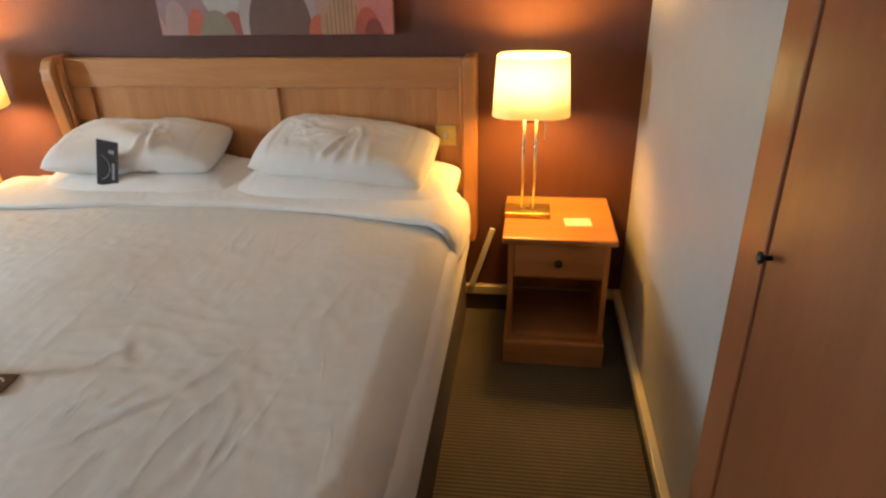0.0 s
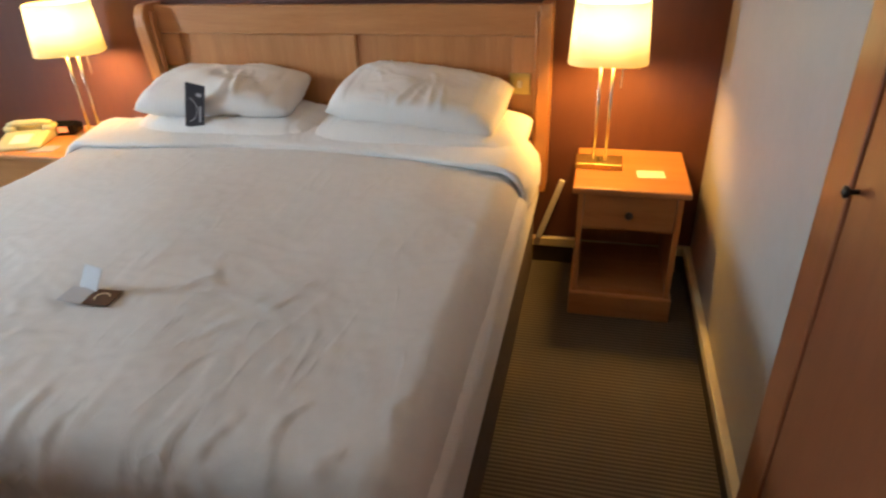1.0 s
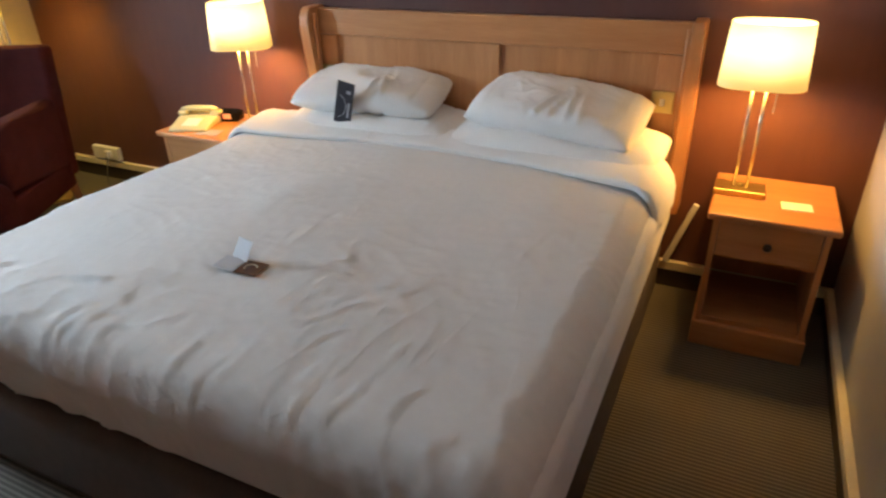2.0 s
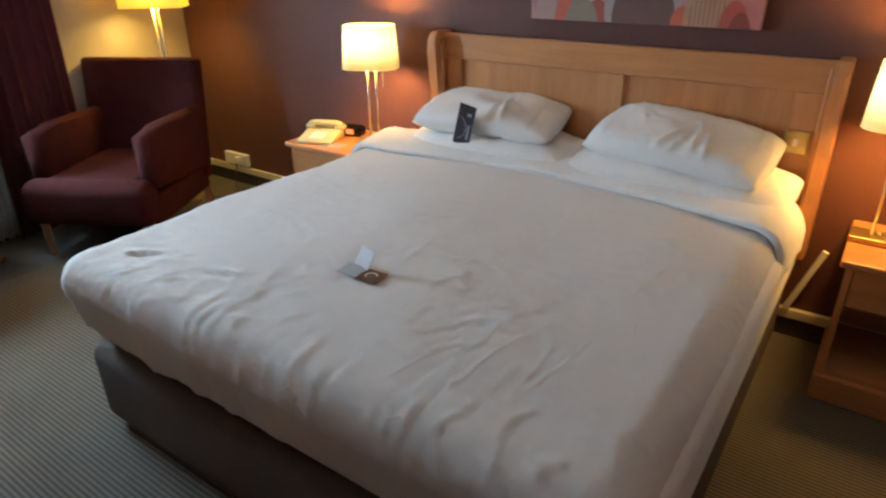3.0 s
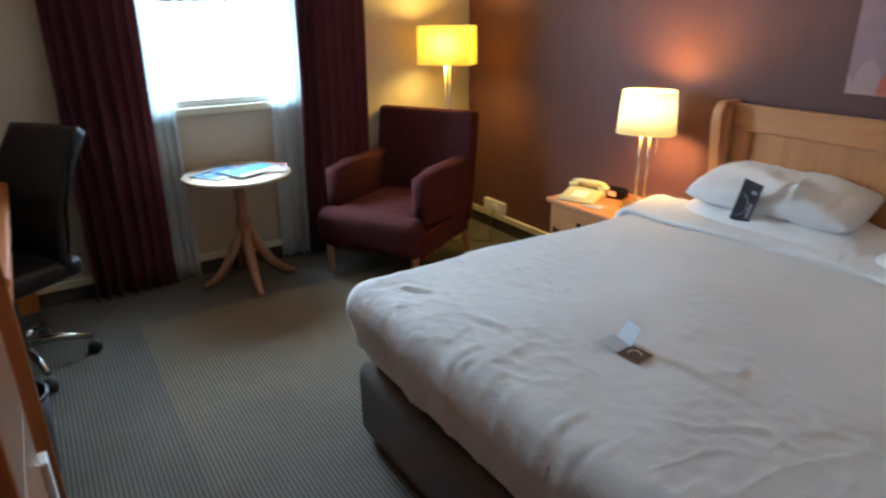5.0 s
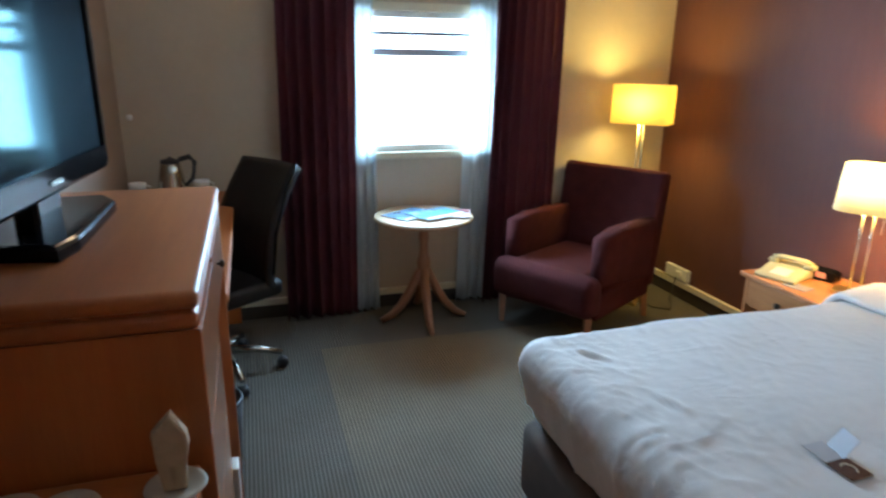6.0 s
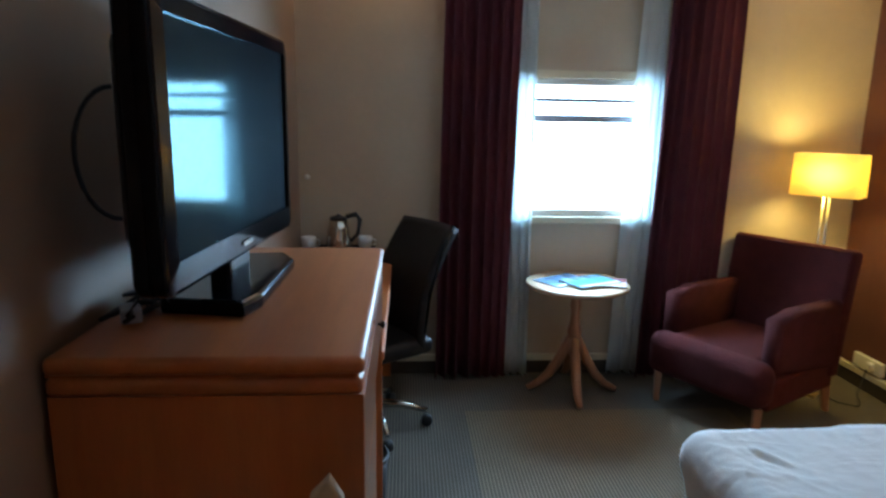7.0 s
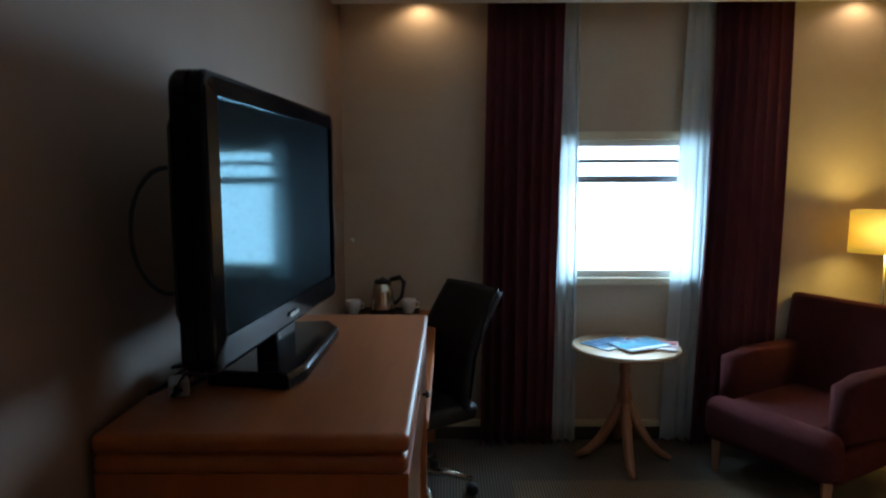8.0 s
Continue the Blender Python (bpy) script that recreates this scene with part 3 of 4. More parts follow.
bm = bmesh.new()
rows = []
FR, FX0, FX1 = 0.095, BX0 + 0.027, BX1 - 0.108
for i in range(241):
    s = FX0 - 0.20 + (FX1 - FX0 + 0.40) * i / 240
    over = max(0.0, s - FX1, FX0 - s)
    sign = 1 if s > 0 else -1
    a = min(over / FR, math.pi / 2)
    hang = max(0.0, over - FR * math.pi / 2)
    bx, bz = min(max(s, FX0), FX1) + sign * FR * math.sin(a), 0.676 - FR * (1 - math.cos(a)) - hang
    nx, nz = sign * math.sin(a), math.cos(a)
    yf = fold_front(min(max(s, -0.95), 0.86))
    mid, half = (yf - 0.29) / 2, (-0.29 - yf) / 2
    line = []
    for k in range(40):
        b = 2 * math.pi * k / 40
        cy, cz = math.cos(b), math.sin(b)
        yy = mid + half * math.copysign(abs(cy) ** 0.5, cy)
        back = (yy - yf) / (2 * half)
        n = (0.015 + 0.030 * back) * math.copysign(abs(cz) ** 0.55, cz)
        if cz > 0:
            n += 0.007 * noise.noise(Vector((s * 5, yy * 6, 4))) + 0.004 * crease(s, yy, 51, 20.0, 0.15, 1.1, -0.4) + 0.003 * crease(s, yy, 57, 28.0, 0.15, 0.4, -0.4)
            n += 0.003 * crease(s, yy, 63, 30.0, 0.25, 1.9, -0.1)
        line.append(bm.verts.new((bx + nx * n, yy, bz + nz * n)))
    rows.append(line)
for a, b in zip(rows, rows[1:]):
    for k in range(40):
        bm.faces.new((a[k], a[(k + 1) % 40], b[(k + 1) % 40], b[k]))
bm.faces.new(rows[0])
bm.faces.new(rows[-1][::-1])
part("turned_edge", bm, M_LINEN, duvet, "turned-down white upper edge", True)


FOLDS = (((0.10, 0.10), (0.28, 0.05), (0.34, -0.12)), ((-0.15, 0.25), (0.02, 0.14), (0.25, -0.06), (0.40, -0.1)))


def pillow(m, w, d, h, seed, label, fold=1.0):
    """A stuffed pillow: pinched corners, a seam ridge and sagging creases."""
    bm = bmesh.new()
    bmesh.ops.create_grid(bm, x_segments=72, y_segments=44, size=1)
    top = {}
    verts = list(bm.verts)
    for v in verts:
        top[v] = bm.verts.new(v.co)
    for f in list(bm.faces):
        bm.faces.new([top[v] for v in f.verts][::-1])
    for v in verts:
        x, y = v.co.x, v.co.y
        for q, s in ((v, -1), (top[v], 1)):
            fx, fy = 1 - abs(x) ** 3.2, 1 - abs(y) ** 3.2
            body = (max(fx, 0) * max(fy, 0)) ** 0.45
            pin = 1 - 0.07 * (abs(x) * abs(y)) ** 2 - 0.05 * (1 - abs(x) ** 2) * abs(y) ** 6 - 0.05 * (1 - abs(y) ** 2) * abs(x) ** 6
            n1 = noise.noise(Vector((x * 1.7 + seed, y * 1.7, s)))
            u, v = x * w, y * d
            cr = 0.5 * crease(u, v, seed * 7 + s, 9.0, 0.14, 1.3, -0.1) + 0.5 * crease(u, v, seed * 5 + s, 11.0, 0.13, 0.4, -0.1) + 0.3 * crease(u, v, seed * 3 + s, 17.0, 0.2, 2.3, -0.1)
            cr -= 0.45 * math.exp(-((abs(x) - 0.72) / 0.016) ** 2)
            for fx0, lean in FOLDS[seed % 2]:
                cr += fold * s * 0.9 * max(0.0, 1 - abs(x - fx0 - lean * (y + 1)) / 0.05) ** 1.5 * smoothstep(0.35, -0.5, y)
            dent = noise.noise(Vector((u * 4 + seed, v * 5, s * 3)))
            z = s * h / 2 * body * (1 + 0.25 * n1) + s * (0.013 * cr + 0.010 * dent) * body ** 0.5 - 0.10 * h * x * x
            q.co = Vector((x * w / 2 * pin, y * d / 2 * pin, z))
    bmesh.ops.remove_doubles(bm, verts=bm.verts, dist=0.001)
    ob = tagged(part("pillow", bm, M_LINEN, smooth=True), label, "pillow", "pillows on the bed")
    ob.matrix_world = m
    return ob


pillow(pose(-0.410, -0.255, 0.690, 5, 0, 2), 0.90, 0.38, 0.15, 1, "plump white pillow lying flat under another", 0.2)
pillow(pose(-0.450, -0.225, 0.822, 11, 1, 6), 0.71, 0.36, 0.135, 6, "white pillow stacked on another, plain cotton case")
pillow(pose(0.405, -0.262, 0.695, 6, 0, -3), 0.91, 0.40, 0.155, 3, "plump white pillow lying flat under another", 0.2)
pillow(pose(0.405, -0.225, 0.820, 14, 4, -5), 0.72, 0.38, 0.155, 9, "creased white pillow leaning on the headboard")

# headboard
HX0, HX1, HZ = -0.862, 0.892, 1.135
hb = thing("headboard", pose(0, 0, 0), "beech headboard with recessed panels and curved side wings", "headboard")
LEAVES = 8
for k in range(LEAVES):
    lw = (HX1 - HX0 - 0.06) / LEAVES
    part("panel", box(HX0 + 0.03 + k * lw, -0.048, 0.42, HX0 + 0.03 + (k + 1) * lw, -0.022, 1.12), M_BEECH_Z, hb, "recessed beech veneer leaf")
part("top_rail", box(HX0 + 0.03, -0.066, 1.018, HX1 - 0.03, -0.028, HZ, 0.006), M_BEECH_X, hb)
part("bottom_rail", box(HX0 + 0.03, -0.072, 0.40, HX1 - 0.03, -0.028, 0.60, 0.005), M_BEECH_X, hb)
part("stile", box(0.046, -0.064, 0.60, 0.092, -0.047, 1.017, 0.004), M_BEECH_Z, hb)
part("stile", box(HX0 + 0.03, -0.064, 0.60, HX0 + 0.136, -0.047, 1.017, 0.004), M_BEECH_Z, hb)
part("stile", box(HX1 - 0.15, -0.064, 0.60, HX1 - 0.03, -0.047, 1.017, 0.004), M_BEECH_Z, hb)
wing = [(-0.005, 0.40), (-0.13, 0.40), (-0.115, 0.62), (-0.118, 0.80), (-0.140, 0.96), (-0.150, 1.06)]
wing += [(-0.105 - 0.045 * math.cos(a), 1.075 + 0.07 * math.sin(a)) for a in np.linspace(0.2, math.pi / 2, 7)] + [(-0.005, 1.145)]
part("wing", prism(wing, "x", HX0 - 0.006, HX0 + 0.042, 0.008), M_BEECH_Z, hb, "curved side wing")
part("wing", prism(wing, "x", HX1 - 0.042, HX1 + 0.006, 0.008), M_BEECH_Z, hb, "curved side wing")
# a slim half-round bead runs up the inner face of each wing
for xx in (HX0 + 0.050, HX1 - 0.050):
    part("bead", tube([(xx, y - 0.002, z) for y, z in ((-0.084, 0.42), (-0.080, 0.62), (-0.082, 0.80), (-0.100, 0.96), (-0.108, 1.06), (-0.098, 1.115))], 0.0085, 8), M_BEECH_Z, hb, "", True)
part("strut", moved(box(-0.012, -0.008, 0, 0.012, 0.008, 0.30, 0.003), pose(HX1 - 0.02, -0.03, 0.13, 0, 18, 0)), M_WHITE, hb, "pale slanting support strut")
part("leg", box(HX1 - 0.10, -0.06, 0.0, HX1 - 0.05, -0.03, 0.41), M_LEG, hb)
part("leg", box(HX0 + 0.05, -0.06, 0.0, HX0 + 0.10, -0.03, 0.41), M_LEG, hb)
for xx in (0.775, -0.785):
    sw = thing("light_switch", pose(xx, -0.0645, 0.835), "square brass light switch plate on the headboard", "light switch", "switches on the headboard")
    part("plate", box(-0.043, -0.006, -0.043, 0.043, 0, 0.043, 0.003), M_BRASS, sw)
    part("rocker", box(-0.009, -0.011, -0.014, 0.009, -0.006, 0.014, 0.002), M_WHITE, sw, "small white rocker")

# the dark upright card on the pillows
card = thing("table_card", pose(-0.492, -0.425, 0.718, -3, 12, 3), "narrow dark violet card standing against the pillows", "card")
part("sheet", box(-0.041, -0.002, 0, 0.041, 0.0, 0.180), M_CARD, card)
bm = bmesh.new()
tube([(0.045 * math.cos(a) - 0.035, -0.0025, 0.072 + 0.05 * math.sin(a)) for a in np.linspace(-1.3, 1.3, 14)], 0.0016, 6, bm)
part("ring_print", bm, M_GREYPRINT, card, "grey printed arc")
part("print_bar", box(0.018, -0.003, 0.03, 0.028, -0.002, 0.095), M_GREYPRINT, card, "unreadable grey print")
part("print_bar", box(0.006, -0.003, 0.132, 0.026, -0.002, 0.146), M_GREYPRINT, card, "unreadable grey print")

# ---- bedside tables ----
NW, ND, NH = 0.415, 0.43, 0.560


def bedside_table(m, label, NW=0.415):
    t = thing("bedside_table", m, label, "bedside table", "bedside tables")
    w = NW / 2
    part("top", box(-w, -ND, NH - 0.026, w, 0, NH, 0.008, 3), M_BEECH_X, t)
    s = w - 0.022
    part("side_panel", box(-s, -ND + 0.025, 0.08, -s + 0.02, -0.005, NH - 0.027), M_BEECH_Z, t)
    part("side_panel", box(s - 0.02, -ND + 0.025, 0.08, s, -0.005, NH - 0.027), M_BEECH_Z, t)
    part("back_panel", box(-s + 0.021, -0.014, 0.08, s - 0.021, -0.006, NH - 0.027), M_BEECH_Z, t)
    part("shelf", box(-s + 0.021, -ND + 0.03, 0.105, s - 0.021, -0.015, 0.125), M_BEECH_X, t)
    part("divider", box(-s + 0.021, -ND + 0.045, 0.375, s - 0.021, -0.015, 0.390), M_BEECH_X, t)
    drawer = part("drawer", box(-s + 0.023, -ND + 0.024, 0.392, s - 0.023, -ND + 0.044, NH - 0.032, 0.003), M_BEECH_X, t)
    part("knob", moved(lathe([(0.005, 0), (0.005, 0.012), (0.014, 0.016), (0.015, 0.024), (0.008, 0.030), (0.0, 0.031)], 16),
                       pose(0, -ND + 0.025, 0.458, 90)), M_KNOB, drawer, "round dark bronze knob", True)
    part("plinth", box(-w + 0.012, -ND + 0.012, 0.0, w - 0.012, -0.004, 0.104, 0.006), M_BEECH_X, t)
    return t


bedside_table(pose(1.2285, -0.005, 0), "beech bedside table with one drawer over an open shelf")
bedside_table(pose(-1.3775, -0.015, 0), "beech bedside table holding a telephone and alarm clock", 0.52)


def shade_mesh(wt, wb, dt, db, h, r):
    """An open box-shaped shade with rounded corners."""
    bm = bmesh.new()
    rings = []
    for w, d, z in ((wb, db, 0), (wt, dt, h), (wt - 0.004, dt - 0.004, h), (wb - 0.004, db - 0.004, 0)):
        ring = []
        for cx, cy, a0 in ((1, 1, 0), (-1, 1, 90), (-1, -1, 180), (1, -1, 270)):
            for k in range(6):
                a = radians(a0 + 90 * k / 5)
                ring.append(bm.verts.new((cx * (w / 2 - r) + r * math.cos(a), cy * (d / 2 - r) + r * math.sin(a), z)))
        rings.append(ring)
    for a, b in zip(rings, rings[1:] + rings[:1]):
        for k in range(24):
            bm.faces.new((a[k], a[(k + 1) % 24], b[(k + 1) % 24], b[k]))
    return bm


def table_lamp(m, label):
    t = thing("table_lamp", m, label, "table lamp", "lamps on the bedside tables")
    part("base", box(-0.088, -0.055, 0, 0.088, 0.055, 0.022, 0.004), M_BRASS, t, "rectangular brass base")
    part("rod", tube([(-0.022, 0.0, 0.022), (-0.022, 0, 0.42)], 0.006), M_CHROME, t, "slim metal rod", True)
    part("rod", tube([(0.022, 0.0, 0.022), (0.022, 0, 0.42)], 0.006), M_CHROME, t, "slim metal rod", True)
    part("collar", lathe([(0.011, 0.022), (0.011, 0.032), (0.007, 0.036)], 12), M_BRASS, t)
    part("pull_cord", tube([(0.055, 0.01, 0.30), (0.056, 0.01, 0.38)], 0.0025, 6), M_CHROME, t)
    part("bulb", moved(lathe([(0.012, 0), (0.028, 0.03), (0.03, 0.05), (0.018, 0.075), (0.0, 0.08)], 16), pose(0, 0, 0.42)), M_SHADE, t, "", True)
    sh = part("shade", shade_mesh(0.255, 0.282, 0.185, 0.205, 0.208, 0.075), M_SHADE, t, "lit cream fabric shade with rounded corners", True)
    sh.location = (0, 0, 0.398)
    p = m.translation + Vector((0, 0, 0.50))
    lamp_light("lamp_bulb_light", 'POINT', Matrix.Translation(p), 45, WARM, radius=0.075)
    return t


table_lamp(pose(1.108, -0.195, NH), "brass lamp with a lit cream shade on the bedside table")
table_lamp(pose(-1.190, -0.200, NH, 0, 0, 28), "brass lamp with a lit cream shade beside the telephone")
note = tagged(part("note_card", box(-0.05, -0.035, 0, 0.05, 0.035, 0.003), M_PAPER), "small cream note card on the bedside table", "card")
note.matrix_world = pose(1.30, -0.275, NH, 0, 0, 4)

# ---- telephone, clock, mat ----
ph = thing("telephone", pose(-1.50, -0.29, NH, 0, 0, 20) @ Matrix.Diagonal((1.2, 1.15, 0.88, 1.0)), "ivory plastic push-button telephone on the bedside table", "telephone")
part("body", prism([(-0.10, 0), (0.10, 0), (0.10, 0.055), (0.03, 0.05), (-0.10, 0.022)], "x", -0.085, 0.085, 0.010), M_PHONE, ph, "", True)
bm = tube([(-0.075, 0.055, 0.075), (-0.05, 0.055, 0.088), (0.05, 0.055, 0.088), (0.075, 0.055, 0.075)], [0.018, 0.016, 0.016, 0.018], 12)
box(-0.095, 0.03, 0.045, -0.05, 0.08, 0.078, 0.012, 3, bm)
box(0.05, 0.03, 0.045, 0.095, 0.08, 0.078, 0.012, 3, bm)
part("handset", bm, M_PHONE, ph, "", True)
part("keypad", moved(box(-0.035, -0.04, 0, 0.035, 0.035, 0.004, 0.002), pose(0, -0.035, 0.036, 13)), M_WHITE, ph)
ck = thing("alarm_clock", pose(-1.42, -0.14, NH, 0, 0, 15), "black alarm clock with a glowing red display", "alarm clock")
part("case", prism([(-0.04, 0), (0.04, 0), (0.04, 0.045), (0.0, 0.062), (-0.04, 0.05)], "x", -0.075, 0.075, 0.01), M_BLACK, ck)
part("display", box(-0.012, -0.0425, 0.016, 0.034, -0.0405, 0.042), M_RED, ck, "glowing red digits panel")
mt = tagged(part("service_card", box(-0.06, -0.04, 0, 0.06, 0.04, 0.003), M_GREYPRINT), "grey printed card lying on the bedside table", "card")
mt.matrix_world = pose(-1.35, -0.36, NH, 0, 0, 12)

# socket low on the wall
so = thing("wall_socket", pose(-2.655, -0.001, 0.138), "white double plug socket above the skirting", "socket")
part("plate", box(-0.118, -0.034, 0, 0.118, 0, 0.084, 0.006), M_WHITE, so)
part("plug", box(0.02, -0.062, 0.02, 0.065, -0.03, 0.068, 0.008), M_WHITE, so)

# ---- picture ----
pic = thing("picture", pose(0.10, -0.001, 1.218), "canvas print of overlapping pink and brown ovals", "picture")
part("canvas", box(-0.475, -0.028, 0, 0.475, 0, 0.60, 0.003), mat("dusky_pink_print", (0.40, 0.20, 0.17), 0.7, vary=0.1, bump=0.2, bump_scale=600), pic)
OVALS = [(-0.36, 0.26, 0.14, 0.30, (0.26, 0.14, 0.14)), (-0.40, 0.03, 0.05, 0.10, (0.34, 0.20, 0.18)), (-0.20, 0.35, 0.12, 0.30, (0.36, 0.32, 0.28)),
         (-0.315, 0.0, 0.045, 0.10, (0.46, 0.09, 0.045)), (-0.165, 0.0, 0.055, 0.09, (0.30, 0.06, 0.04)), (-0.235, -0.02, 0.075, 0.115, (0.22, 0.165, 0.115)),
         (0.02, 0.06, 0.155, 0.28, (0.34, 0.25, 0.23)), (0.027, 0.02, 0.128, 0.19, (0.13, 0.062, 0.045)), (0.185, 0.0, 0.045, 0.075, (0.48, 0.10, 0.05)),
         (0.27, 0.38, 0.16, 0.22, (0.38, 0.34, 0.29)), (0.285, 0.03, 0.095, 0.145, (0.40, 0.21, 0.12)), (0.42, 0.12, 0.075, 0.17, (0.46, 0.15, 0.13)),
         (0.375, 0.0, 0.052, 0.10, (0.44, 0.08, 0.045)), (0.40, -0.03, 0.042, 0.09, (0.22, 0.04, 0.03)), (0.0, 0.46, 0.13, 0.12, (0.38, 0.33, 0.29))]
for k, (cx, cz, rx, rz, col) in enumerate(OVALS):
    pts = []
    for a in np.linspace(0, 2 * math.pi, 40, endpoint=False):
        pts.append((min(0.474, max(-0.474, cx + rx * math.cos(a))), min(0.598, max(0.002, cz + rz * math.sin(a)))))
    bm = bmesh.new()
    vs = [bm.verts.new((px, -0.0284 - 0.00025 * (k + 1), pz)) for px, pz in pts]
    bmesh.ops.contextual_create(bm, geom=vs)
    part("printed_oval", bm, mat("oval_ink", col, 0.7, vary=0.12, scale=20, bump=0.2, bump_scale=600), pic)
for k in range(9):
    part("printed_line", box(0.215 + 0.017 * k, -0.0330, 0.004, 0.2175 + 0.017 * k, -0.0326, 0.150 - 0.0045 * (k - 4) ** 2), M_LINE, pic)

# ---- leaflets on the duvet ----
LZ = 0.655 + wrinkle(-0.06, -1.53) + 0.013 + 0.006
lf = thing("folded_leaflet", pose(-0.056, -1.540, LZ, 0, 0, 4), "small leaflet with a brown photo lying open on the duvet", "leaflet")
part("photo_leaf", box(-0.030, -0.033, 0, 0.040, 0.033, 0.0015), M_BROWNPRINT, lf, "brown photo leaf")
part("photo_swirl", tube([(0.018 * math.cos(a) + 0.004, 0.016 * math.sin(a), 0.0018) for a in np.linspace(0.3, 4.0, 12)], 0.0022, 6), M_PAPER, lf, "pale swirl on the photo")
part("white_leaf", moved(box(-0.066, -0.032, 0, 0, 0.032, 0.0012), pose(-0.031, 0, 0.0015, 0, 4, 0)), M_LEAF, lf, "white leaf")
part("standing_leaf", moved(box(-0.032, -0.0008, 0, 0.032, 0.0008, 0.058), pose(-0.055, 0.030, 0.002, -32, 0, -18)), M_LEAF, lf, "white leaf standing up")

# ---- armchair ----
ac = thing("armchair", pose(-2.487, -0.921, 0, 0, 0, 30), "burgundy wool armchair with square arms on beech legs", "armchair")
AW = 0.355
part("seat", box(-AW + 0.10, -0.36, 0.19, AW - 0.10, 0.28, 0.428, 0.03, 4), M_BURG, ac, "", True)
part("front_roll", box(-AW - 0.004, -0.415, 0.185, AW + 0.004, -0.255, 0.432, 0.072, 7), M_BURG, ac, "", True)
part("base", box(-AW + 0.01, -0.32, 0.17, AW - 0.01, 0.33, 0.33, 0.02, 3), M_BURG, ac, "", True)
for s in (-1, 1):
    a, b = (-AW, -AW + 0.105) if s < 0 else (AW - 0.105, AW)
    bm = prism([(-0.285, 0.36), (0.34, 0.28), (0.34, 0.672), (-0.10, 0.668), (-0.285, 0.652)], "x", a, b, 0.035)
    part("arm", bm, M_BURG, ac, "square upholstered arm", True)
part("backrest", moved(box(-AW, -0.06, 0.0, AW, 0.06, 0.72, 0.03, 4), pose(0, 0.31, 0.23, -9)), M_BURG, ac, "", True)
for x, y, t in ((-AW + 0.05, -0.34, 0), (AW - 0.05, -0.34, 0), (-AW + 0.05, 0.33, 1), (AW - 0.05, 0.33, 1)):
    part("leg", tube([(x, y + 0.05 * t, 0), (x, y, 0.19)], [0.021, 0.030], 4), M_LEG, ac, "tapered beech leg")

# ---- floor lamp behind the armchair ----
fl = thing("floor_lamp", pose(-2.70, -0.40, 0, 0, 0, 42), "tall twin-rod floor lamp with a lit yellow shade", "floor lamp")
part("base", box(-0.10, -0.10, 0, 0.10, 0.10, 0.022, 0.004), M_BRASS, fl)
part("rod", tube([(-0.02, 0.02, 0.022), (-0.02, 0.02, 1.28)], 0.007), M_CHROME, fl, "slim metal rod", True)
part("rod", tube([(0.02, -0.02, 0.022), (0.02, -0.02, 1.28)], 0.007), M_CHROME, fl, "slim metal rod", True)
part("bulb", moved(lathe([(0.012, 0), (0.028, 0.03), (0.03, 0.05), (0.018, 0.075), (0.0, 0.08)], 16), pose(0, 0, 1.28)), M_SHADE_FLOOR, fl, "", True)
sh = part("shade", shade_mesh(0.36, 0.365, 0.20, 0.205, 0.24, 0.03), M_SHADE_FLOOR, fl, "lit yellow fabric shade", True)
sh.location = (0, 0, 1.21)
lamp_light("floor_lamp_light", 'POINT', pose(-2.70, -0.40, 1.34), 38, (1.0, 0.76, 0.20), radius=0.085)

# ---- round table ----
rt = thing("round_table", pose(-2.72, -1.845, 0), "small round beech pedestal table with curved feet", "table")
part("tabletop", lathe([(0.285, 0.655), (0.30, 0.662), (0.305, 0.672), (0.30, 0.682), (0.292, 0.685)], 64), M_TOP_LIT, rt, "", True)
part("column", lathe([(0.05, 0.22), (0.045, 0.26), (0.03, 0.29), (0.036, 0.34), (0.045, 0.38), (0.03, 0.44), (0.026, 0.50), (0.034, 0.54), (0.028, 0.58), (0.05, 0.64), (0.06, 0.655)], 24),
     M_LEG, rt, "turned beech column", True)
for k in range(4):
    a = radians(-4 + 90 * k)
    c, s = math.cos(a), math.sin(a)
    pts = [(0.02, 0.34), (0.05, 0.27), (0.09, 0.19), (0.14, 0.11), (0.20, 0.05), (0.27, 0.014)]
    part("foot", tube([(c * r, s * r, z) for r, z in pts], [0.026, 0.031, 0.030, 0.028, 0.024, 0.017], 10), M_LEG, rt, "curved beech foot", True)
